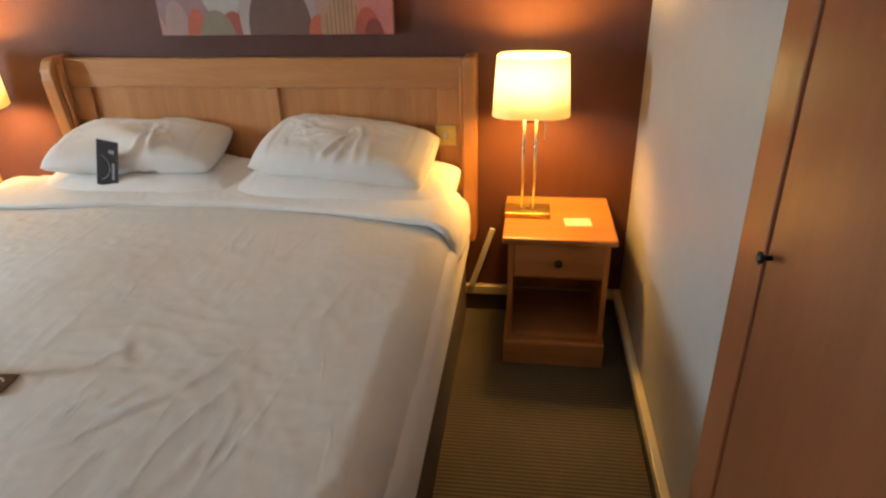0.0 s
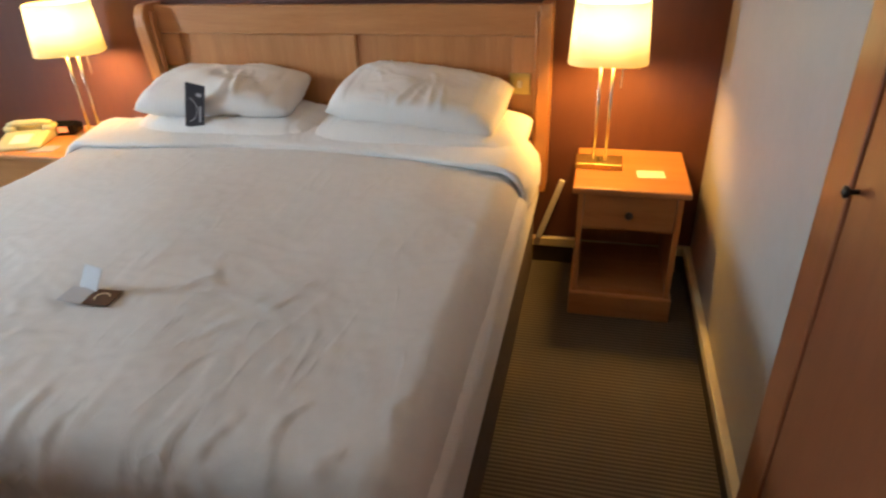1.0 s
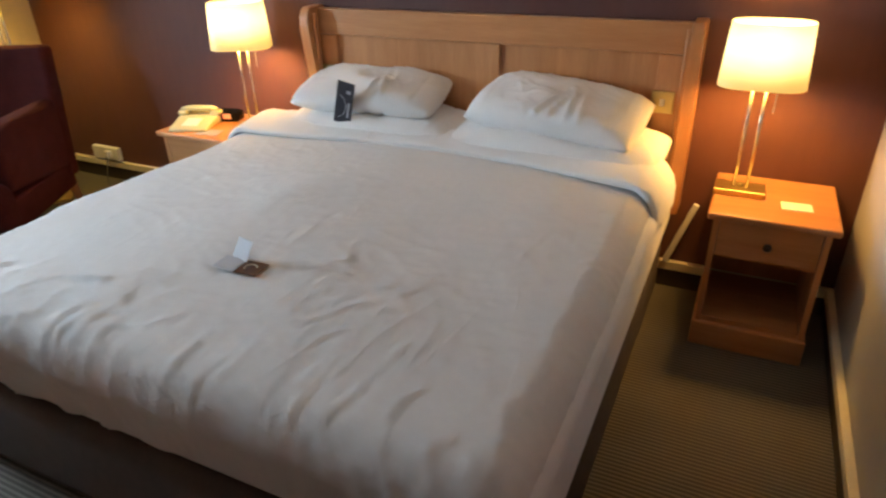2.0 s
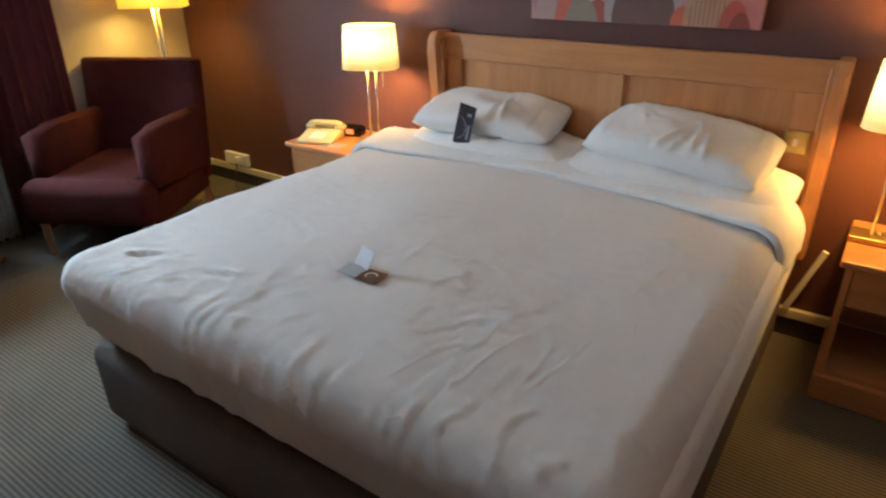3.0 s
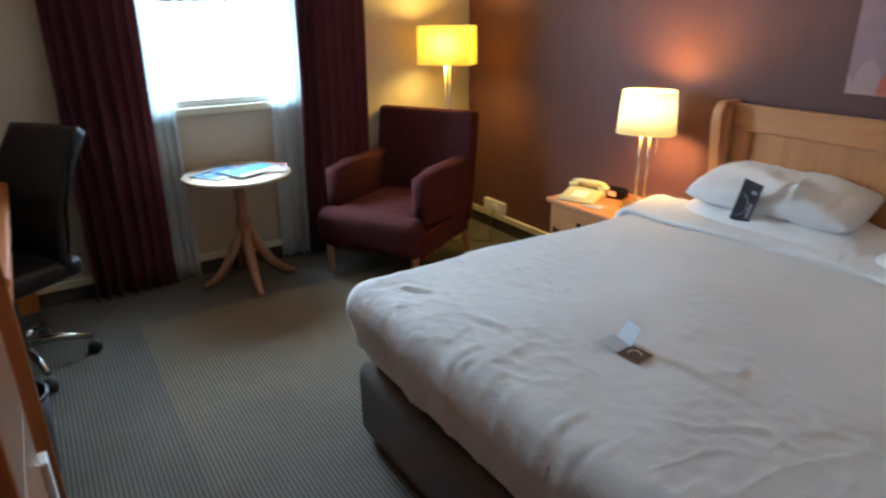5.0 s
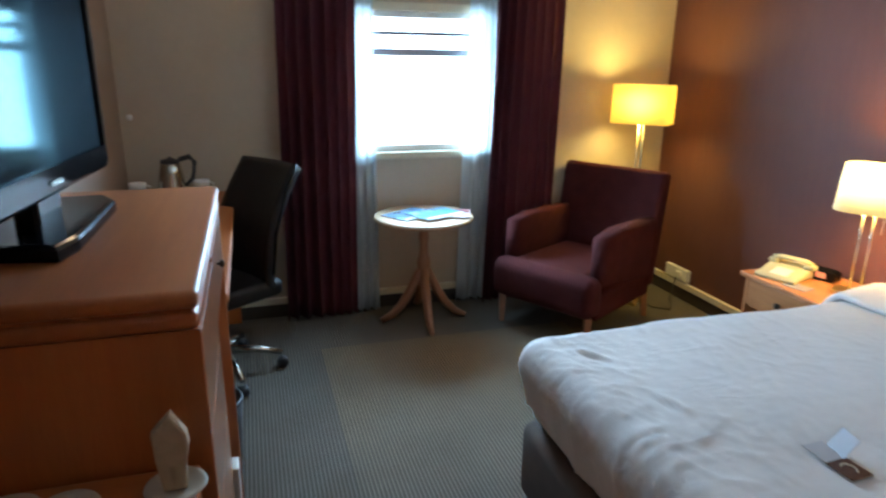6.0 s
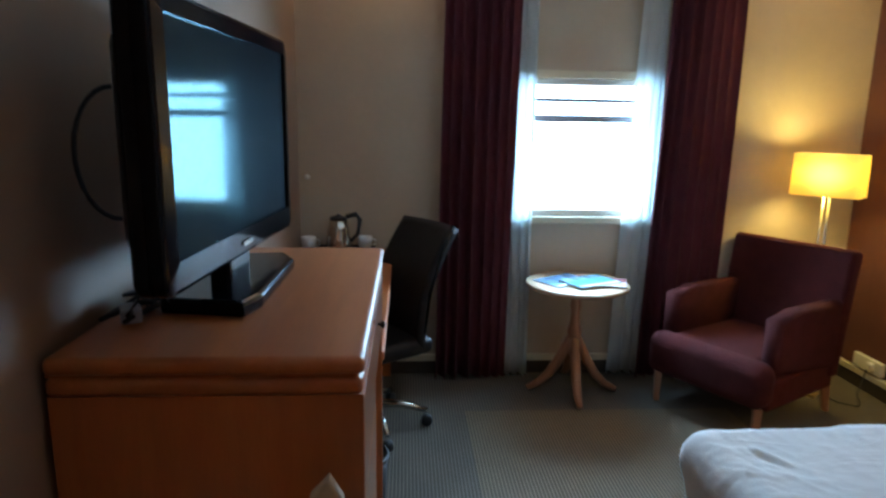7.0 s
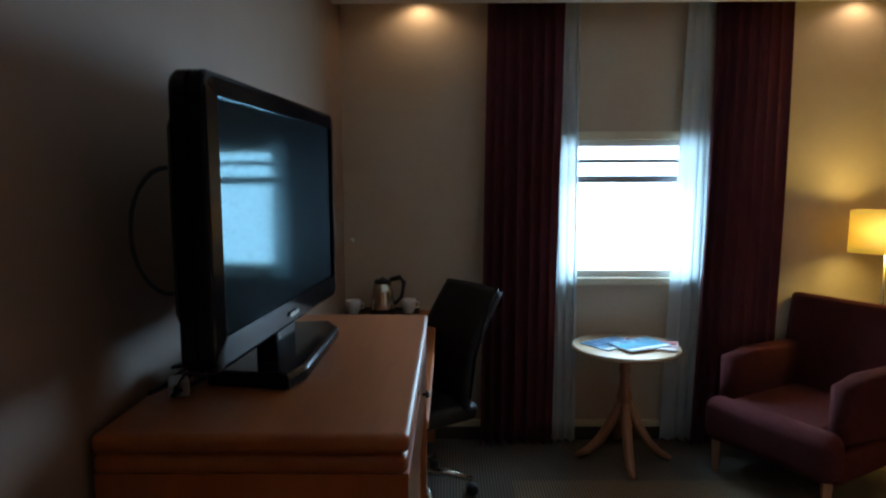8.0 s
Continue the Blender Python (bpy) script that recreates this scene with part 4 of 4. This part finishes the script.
for k, (dx, dy, rz, col) in enumerate(((-0.02, -0.08, 35, (0.20, 0.40, 0.52)), (0.03, 0.13, -20, (0.65, 0.45, 0.45)), (0.05, 0.06, 25, (0.14, 0.42, 0.58)))):
    mg = thing("magazine", pose(-2.72 + dx, -1.845 + dy, 0.686 + 0.006 * k, 0, 0, rz), "glossy blue-covered brochure lying on the round table", "brochure", "brochures on the table")
    part("pages", box(-0.104, -0.147, 0, 0.104, 0.147, 0.0045), M_PAPERWHITE, mg)
    part("cover", box(-0.105, -0.148, 0.0046, 0.105, 0.148, 0.0056), mat("glossy_cover", col, 0.25, vary=0.5, scale=9, coat=0.5), mg)
    part("photo", box(-0.098, -0.141, 0.0057, 0.020 - 0.03 * k, 0.141, 0.0061), mat("cover_photo", ((0.12, 0.22, 0.34), (0.34, 0.12, 0.12), (0.26, 0.46, 0.62))[k], 0.25, vary=0.75, scale=16, coat=0.5), mg, "printed cover photo")
    part("title_band", box(0.070, -0.141, 0.0057, 0.098, 0.141, 0.0061), M_PAPERWHITE, mg, "white cover band")
    for q in range(3):
        part("print_bar", box(0.030 + 0.012 * q, -0.12, 0.0057, 0.035 + 0.012 * q, 0.05 - 0.04 * q, 0.0060), M_CARD, mg, "unreadable dark print")

# ---- tall dresser with the television ----
DX0, DX1, DY0, DY1, DZ = -1.20, -0.21, -3.485, -2.93, 1.195
dr = thing("dresser", pose(0, 0, 0), "tall beech chest of drawers with moulded top edge", "dresser")
part("top", box(DX0, DY0, DZ - 0.034, DX1, DY1, DZ, 0.013, 4), M_CHERRY_X, dr, "", True)
part("groove", box(DX0 + 0.008, DY0, DZ - 0.040, DX1 - 0.014, DY1 - 0.014, DZ - 0.033), M_CHERRY_X, dr)
part("moulding", box(DX0 + 0.003, DY0, DZ - 0.074, DX1 - 0.004, DY1 - 0.004, DZ - 0.0395, 0.012, 4), M_CHERRY_X, dr, "rounded moulding under the top", True)
PX0 = -0.665
part("body", box(PX0, DY0, 0.06, DX1 - 0.018, DY1 - 0.03, DZ - 0.075), M_CHERRY_X, dr)
part("side_panel", box(DX0 + 0.012, DY0, 0.0, DX0 + 0.036, DY1 - 0.006, DZ - 0.075, 0.001), M_CHERRY_Z, dr)
d = part("drawer", box(DX0 + 0.038, DY1 - 0.029, 0.940, PX0 - 0.003, DY1 - 0.004, DZ - 0.077, 0.003), M_FRONT, dr, "shallow drawer over the knee space")
part("drawer_box", box(DX0 + 0.038, DY0 + 0.02, 0.945, PX0 - 0.003, DY1 - 0.030, DZ - 0.077), M_CHERRY_X, dr)
part("knob", moved(lathe([(0.004, 0), (0.004, 0.008), (0.010, 0.011), (0.011, 0.017), (0.006, 0.021), (0.0, 0.022)], 14), pose(-0.84, DY1 - 0.005, 1.048, -90)), M_KNOB, d, "dark bronze knob", True)
part("end_panel", box(DX1 - 0.020, DY0, 0.06, DX1 - 0.012, DY1 - 0.003, DZ - 0.075, 0.001), M_CHERRY_Z, dr)
part("plinth", box(PX0, DY0, 0.0, DX1 - 0.005, DY1 - 0.004, 0.059, 0.004), M_CHERRY_X, dr)
for k in range(5):
    z0 = 0.072 + k * 0.209
    part("drawer", box(PX0 + 0.003, DY1 - 0.029, z0, DX1 - 0.0215, DY1 - 0.002, z0 + 0.202, 0.004), M_FRONT, dr)

tv = thing("television", pose(-0.62, -3.262, DZ, 0, 0, -4.8), "black flat-screen television on its stand, switched off", "television")
TW, TZ0, TZ1 = 0.81, 0.10, 0.622


def rounded(x0, z0, x1, z1, r, n=7):
    """A rectangle with rounded corners, as (x, z) pairs."""
    out = []
    for cx, cz, a0 in ((x1 - r, z1 - r, 0), (x0 + r, z1 - r, 90), (x0 + r, z0 + r, 180), (x1 - r, z0 + r, 270)):
        out += [(cx + r * math.cos(radians(a0 + 90 * k / (n - 1))), cz + r * math.sin(radians(a0 + 90 * k / (n - 1)))) for k in range(n)]
    return out


def rings(loops, closed=True):
    """Skins loops of equal length, each a list of points."""
    bm = bmesh.new()
    vs = [[bm.verts.new(p) for p in loop] for loop in loops]
    for a, b in zip(vs, vs[1:] + (vs[:1] if closed else [])):
        for k in range(len(a)):
            bm.faces.new((a[k], a[(k + 1) % len(a)], b[(k + 1) % len(a)], b[k]))
    if not closed:
        bm.faces.new(vs[0])
        bm.faces.new(vs[-1][::-1])
    return bm


def tv_loop(inset, y, r=0.030):
    return [(x, y, z) for x, z in rounded(-TW / 2 + inset, TZ0 + inset, TW / 2 - inset, TZ1 - inset, r)]


part("case", rings([tv_loop(0.016, -0.030), tv_loop(0.004, -0.026), tv_loop(0.0, -0.018), tv_loop(0.0, 0.004), tv_loop(0.003, 0.005), tv_loop(0.003, 0.009), tv_loop(0.0, 0.010), tv_loop(0.0, 0.026)], False), M_BLACK, tv)
part("back_cover", box(-TW / 2 + 0.08, -0.085, TZ0 + 0.06, TW / 2 - 0.08, -0.024, TZ1 - 0.06, 0.03, 3), M_MATTBLACK, tv)
bz = 0.042
# the frame's rounded front falls away a little towards its outer edge
inner = rounded(-TW / 2 + bz, TZ0 + bz + 0.02, TW / 2 - bz, TZ1 - bz, 0.004)
part("bezel", rings([tv_loop(0.001, 0.0262), tv_loop(0.0012, 0.030), tv_loop(0.004, 0.0335), tv_loop(0.010, 0.0355), [(x, 0.040, z) for x, z in inner], [(x, 0.0262, z) for x, z in inner]]), M_BLACK, tv)
part("screen", box(-TW / 2 + bz - 0.002, 0.0285, TZ0 + bz + 0.018, TW / 2 - bz + 0.002, 0.0315, TZ1 - bz + 0.002), M_SCREEN, tv, "dark glossy screen")
part("badge", box(-0.03, 0.0402, TZ0 + 0.024, 0.03, 0.0412, TZ0 + 0.034), M_CHROME, tv, "small silver badge bar")
part("neck", box(-0.07, -0.03, 0.02, 0.07, 0.02, TZ0 + 0.03, 0.01), M_BLACK, tv)
bm = prism([(0.16, -0.10), (0.18, 0.085), (0.10, 0.100), (-0.26, 0.075), (-0.335, 0.03), (-0.31, -0.10)], "z", 0, 0.036, 0.010)
part("stand", bm, M_BLACK, tv, "flat black stand plate")
part("power_lead", tube([(TW / 2 - 0.08 + 0.035 * math.sin(a), -0.075 - 0.055 * math.sin(a), 0.345 + 0.115 * math.cos(a)) for a in np.linspace(0, math.pi, 16)], 0.0042, 8), M_MATTBLACK, tv, "looped black lead", True)
cb = thing("cable_bundle", pose(-0.48, -3.40, DZ), "tangle of dark leads and a plug behind the television", "cables")
for k in range(5):
    rnd = random.Random(40 + k)
    part("lead", tube([(rnd.uniform(-0.12, 0.14), rnd.uniform(-0.06, 0.05), 0.006 + 0.035 * rnd.random()) for _ in range(6)], 0.005, 8), M_MATTBLACK, cb, "", True)
part("adapter", moved(box(-0.035, -0.02, 0.0, 0.035, 0.02, 0.03, 0.006), pose(0.05, -0.02, 0, 0, 0, 25)), M_GREYPRINT, cb, "grey plug adapter")

bd = thing("white_board", pose(-0.70, DY1 + 0.002, 0), "narrow white board standing beside the dresser's drawers", "board")
part("sheet", box(-0.030, -0.011, 0, 0.030, 0.011, 0.52, 0.003), M_WHITE, bd)

# ---- writing desk beyond the dresser ----
dk = thing("writing_desk", pose(0, 0, 0), "low beech writing desk beside the tall dresser", "desk")
part("top", box(XW + 0.02, DY0, 0.795, DX0 - 0.005, DY1 - 0.0, 0.83, 0.008), M_CHERRY_X, dk)
part("side_panel", box(XW + 0.03, DY0 + 0.01, 0, XW + 0.06, DY1 - 0.02, 0.794), M_CHERRY_Z, dk)
part("side_panel", box(DX0 - 0.04, DY0 + 0.01, 0, DX0 - 0.01, DY1 - 0.02, 0.794), M_CHERRY_Z, dk)
part("apron", box(XW + 0.061, DY1 - 0.06, 0.62, DX0 - 0.041, DY1 - 0.03, 0.794), M_CHERRY_X, dk)

# ---- office chair ----
oc = thing("office_chair", pose(-2.30, -3.03, 0, 0, 0, 35), "black leather office chair with chromed five-star base", "office chair")
part("seat", box(-0.24, -0.25, 0.43, 0.24, 0.23, 0.52, 0.035, 4), M_LEATHER, oc, "", True)
bm = bmesh.new()
bmesh.ops.create_grid(bm, x_segments=14, y_segments=20, size=0.5)
for v in bm.verts:
    u, w = v.co.x * 2, v.co.y + 0.5
    v.co = Vector((u * (0.235 - 0.02 * w), 0.15 + 0.23 * w - 0.06 * math.sin(w * math.pi) + 0.03 * u * u * -1, 0.48 + 0.60 * w))
ob = part("backrest", bm, M_LEATHER, oc, "tall slightly curved black leather backrest", True)
ob.modifiers.new("thick", 'SOLIDIFY').thickness = 0.045
part("frame_tube", tube([(0.235, 0.165, 0.55), (0.232, 0.20, 0.75), (0.222, 0.28, 0.95), (0.218, 0.355, 1.08)], 0.010), M_BLACK, oc, "black edge tube", True)
part("column", lathe([(0.03, 0.10), (0.03, 0.42), (0.06, 0.43)], 16), M_CHROME, oc, "", True)
for k in range(5):
    a = radians(-17 + 72 * k)
    c, s = math.cos(a), math.sin(a)
    leg = part("base_leg", tube([(0.02 * c, 0.02 * s, 0.13), (0.16 * c, 0.16 * s, 0.12), (0.29 * c, 0.29 * s, 0.085)], [0.024, 0.02, 0.014], 10), M_CHROME, oc, "chromed leg", True)
    part("castor", moved(lathe([(0.02, -0.024), (0.029, -0.02), (0.029, 0.02), (0.02, 0.024)], 16), pose(0.29 * c, 0.29 * s, 0.029, 90, 0, -17 + 72 * k)), M_MATTBLACK, leg, "black twin castor", True)

# ---- wardrobe ----
wd = thing("wardrobe", pose(0, 0, 0), "built-in beech wardrobe with plain doors and a dark knob", "wardrobe")
WX, WYE = 1.45, -1.53
part("stile", box(WX, WYE - 0.11, 0, WX + 0.03, WYE, ZC - 0.002, 0.005), M_WARDROBE, wd, "upright beech edge frame")
part("side_panel", box(WX + 0.031, WYE - 0.03, 0, XE + 0.44, WYE - 0.001, ZC - 0.002), M_WARDROBE, wd)
for k in range(3):
    y1 = WYE - 0.115 - k * 0.60
    d = part("door", box(WX + 0.003, y1 - 0.595, 0.06, WX + 0.025, y1, 2.2, 0.003), M_WARDROBE, wd, "plain beech door")
    if k != 1:
        part("knob", moved(lathe([(0.004, 0), (0.004, 0.010), (0.009, 0.013), (0.010, 0.018), (0.0, 0.022)], 16), pose(WX + 0.003, y1 - 0.016, 1.110, 0, -90)), M_KNOB, d, "dark bronze knob", True)
# dark sheet added behind the doors to paint shade into their gaps
part("gap_shade", box(WX + 0.027, YS + 0.001, 0.06, WX + 0.030, WYE - 0.111, 2.202), M_DARKBASE, wd, "dark sheet standing for the shade in the door gaps")
part("plinth", box(WX + 0.008, YS + 0.001, 0, WX + 0.03, WYE - 0.112, 0.058), M_WARDROBE, wd)
part("head_panel", box(WX + 0.003, YS + 0.001, 2.203, WX + 0.03, WYE - 0.112, ZC - 0.002), M_WARDROBE, wd)

# ---- low cabinet with tea things ----
lc = thing("low_cabinet", pose(0, 0, 0), "low beech cabinet beside the tall dresser", "cabinet")
part("top", box(DX1 + 0.003, DY0, 0.835, 0.33, -2.955, 0.86, 0.006), M_CHERRY_Y, lc)
part("body", box(DX1 + 0.006, DY0, 0.05, 0.32, -2.975, 0.834), M_CHERRY_Z, lc)
part("door", box(DX1 + 0.012, -2.974, 0.06, 0.055, -2.958, 0.828, 0.003), M_CHERRY_Z, lc)
part("door", box(0.059, -2.974, 0.06, 0.314, -2.958, 0.828, 0.003), M_CHERRY_Z, lc)
part("plinth", box(DX1 + 0.012, DY0, 0.0, 0.314, -2.985, 0.049), M_CHERRY_X, lc)


def saucer(x, y, z, name, label):
    ob = tagged(part(name, lathe([(0.022, 0), (0.024, 0.003), (0.045, 0.008), (0.052, 0.012), (0.051, 0.014), (0.040, 0.010), (0.0, 0.006)], 32), M_CHINA, smooth=True), label, "saucer", "saucers on the cabinet")
    ob.matrix_world = pose(x, y, z)


saucer(-0.135, -2.99, 0.86, "saucer", "white china saucer under a paper-wrapped glass")
for xx, yy in ((-0.115, -3.155), (-0.13, -3.245), (-0.11, -3.36)):
    saucer(xx, yy, 0.86, "saucer", "white china saucer on the low cabinet")
gl = thing("wrapped_glass", pose(-0.135, -2.99, 0.8665), "drinking glass wrapped in a folded paper napkin", "glass")
part("tumbler", lathe([(0.012, 0), (0.013, 0.01), (0.014, 0.05), (0.013, 0.05), (0.012, 0.012), (0.0, 0.010)], 24), M_GLASS, gl, "clear tumbler", True)
bm = prism([(-0.019, 0.002), (0.019, 0.002), (0.021, 0.045), (0.029, 0.085), (0.027, 0.108), (0.004, 0.148), (-0.029, 0.112), (-0.025, 0.060)], "x", -0.013, 0.013, 0.005)
part("napkin", bm, M_NAPKIN, gl, "folded cream paper napkin with a pointed top")

# ---- tea things on the desk ----
tr = thing("tray", pose(-2.85, -3.255, 0.83), "dark plastic tray under the kettle and cups", "tray")
part("base", box(-0.13, -0.215, 0, 0.13, 0.215, 0.008, 0.003), M_MATTBLACK, tr)
for x0, y0, x1, y1 in ((-0.13, -0.215, -0.122, 0.215), (0.122, -0.215, 0.13, 0.215), (-0.121, -0.215, 0.121, -0.207), (-0.121, 0.207, 0.121, 0.215)):
    part("rim", box(x0, y0, 0.0085, x1, y1, 0.022, 0.003), M_MATTBLACK, tr)
kt = thing("kettle", pose(-2.85, -3.25, 0.8385), "steel kettle with a black handle and lid", "kettle")
part("body", lathe([(0.072, 0.025), (0.074, 0.04), (0.062, 0.13), (0.05, 0.19)], 24), M_CHROME, kt, "polished steel body", True)
part("base", lathe([(0.078, 0), (0.078, 0.018), (0.07, 0.024)], 24), M_MATTBLACK, kt, "black base", True)
part("lid", lathe([(0.051, 0.19), (0.048, 0.205), (0.02, 0.212), (0.0, 0.225)], 24), M_MATTBLACK, kt, "black lid", True)
part("handle", tube([(0, 0.045, 0.205), (0, 0.10, 0.22), (0, 0.125, 0.19), (0, 0.11, 0.10), (0, 0.07, 0.06)], [0.014, 0.016, 0.014, 0.012, 0.010], 10), M_MATTBLACK, kt, "black handle", True)

for yy, xx in ((-3.425, -2.84), (-3.10, -2.87)):
    cp = thing("cup", pose(xx, yy, 0.8385), "white china cup standing on the tray by the kettle", "cup", "cups by the kettle")
    part("bowl", lathe([(0.025, 0), (0.030, 0.008), (0.042, 0.05), (0.045, 0.085), (0.042, 0.085), (0.036, 0.04), (0.0, 0.012)], 24), M_WHITE, cp, "", True)
    part("handle", tube([(0.0, 0.040, 0.07), (0, 0.062, 0.066), (0, 0.064, 0.04), (0, 0.036, 0.03)], 0.005, 8), M_WHITE, cp, "", True)

bn = thing("waste_bin", pose(-1.40, -3.03, 0), "black plastic waste bin under the desk", "waste bin")
part("bucket", lathe([(0.085, 0), (0.088, 0.01), (0.108, 0.335), (0.103, 0.335), (0.083, 0.012), (0.0, 0.010)], 32), M_MATTBLACK, bn, "", True)
part("rim", moved(lathe([(0.107, 0), (0.112, 0.004), (0.112, 0.014), (0.107, 0.018), (0.1025, 0.018), (0.1025, 0.0)], 32), pose(0, 0, 0.325)), M_MATTBLACK, bn, "", True)

# small fittings
hk = tagged(part("wall_hook", moved(lathe([(0.016, 0), (0.016, 0.006), (0.007, 0.010), (0.009, 0.030), (0.0, 0.034)], 16), pose(XW, -3.45, 1.26, 0, 90)), M_WHITE, smooth=True),
            "small white plastic hook on the window wall", "hook")
cord = tagged(part("power_cord", tube([(-2.615, -0.055, 0.175), (-2.60, -0.09, 0.10), (-2.57, -0.13, 0.02), (-2.50, -0.16, 0.0065), (-2.44, -0.22, 0.0065), (-2.50, -0.30, 0.0065), (-2.60, -0.32, 0.0065)], 0.004, 8), M_MATTBLACK, smooth=True),
              "black lamp cord running from the socket over the carpet", "cord")
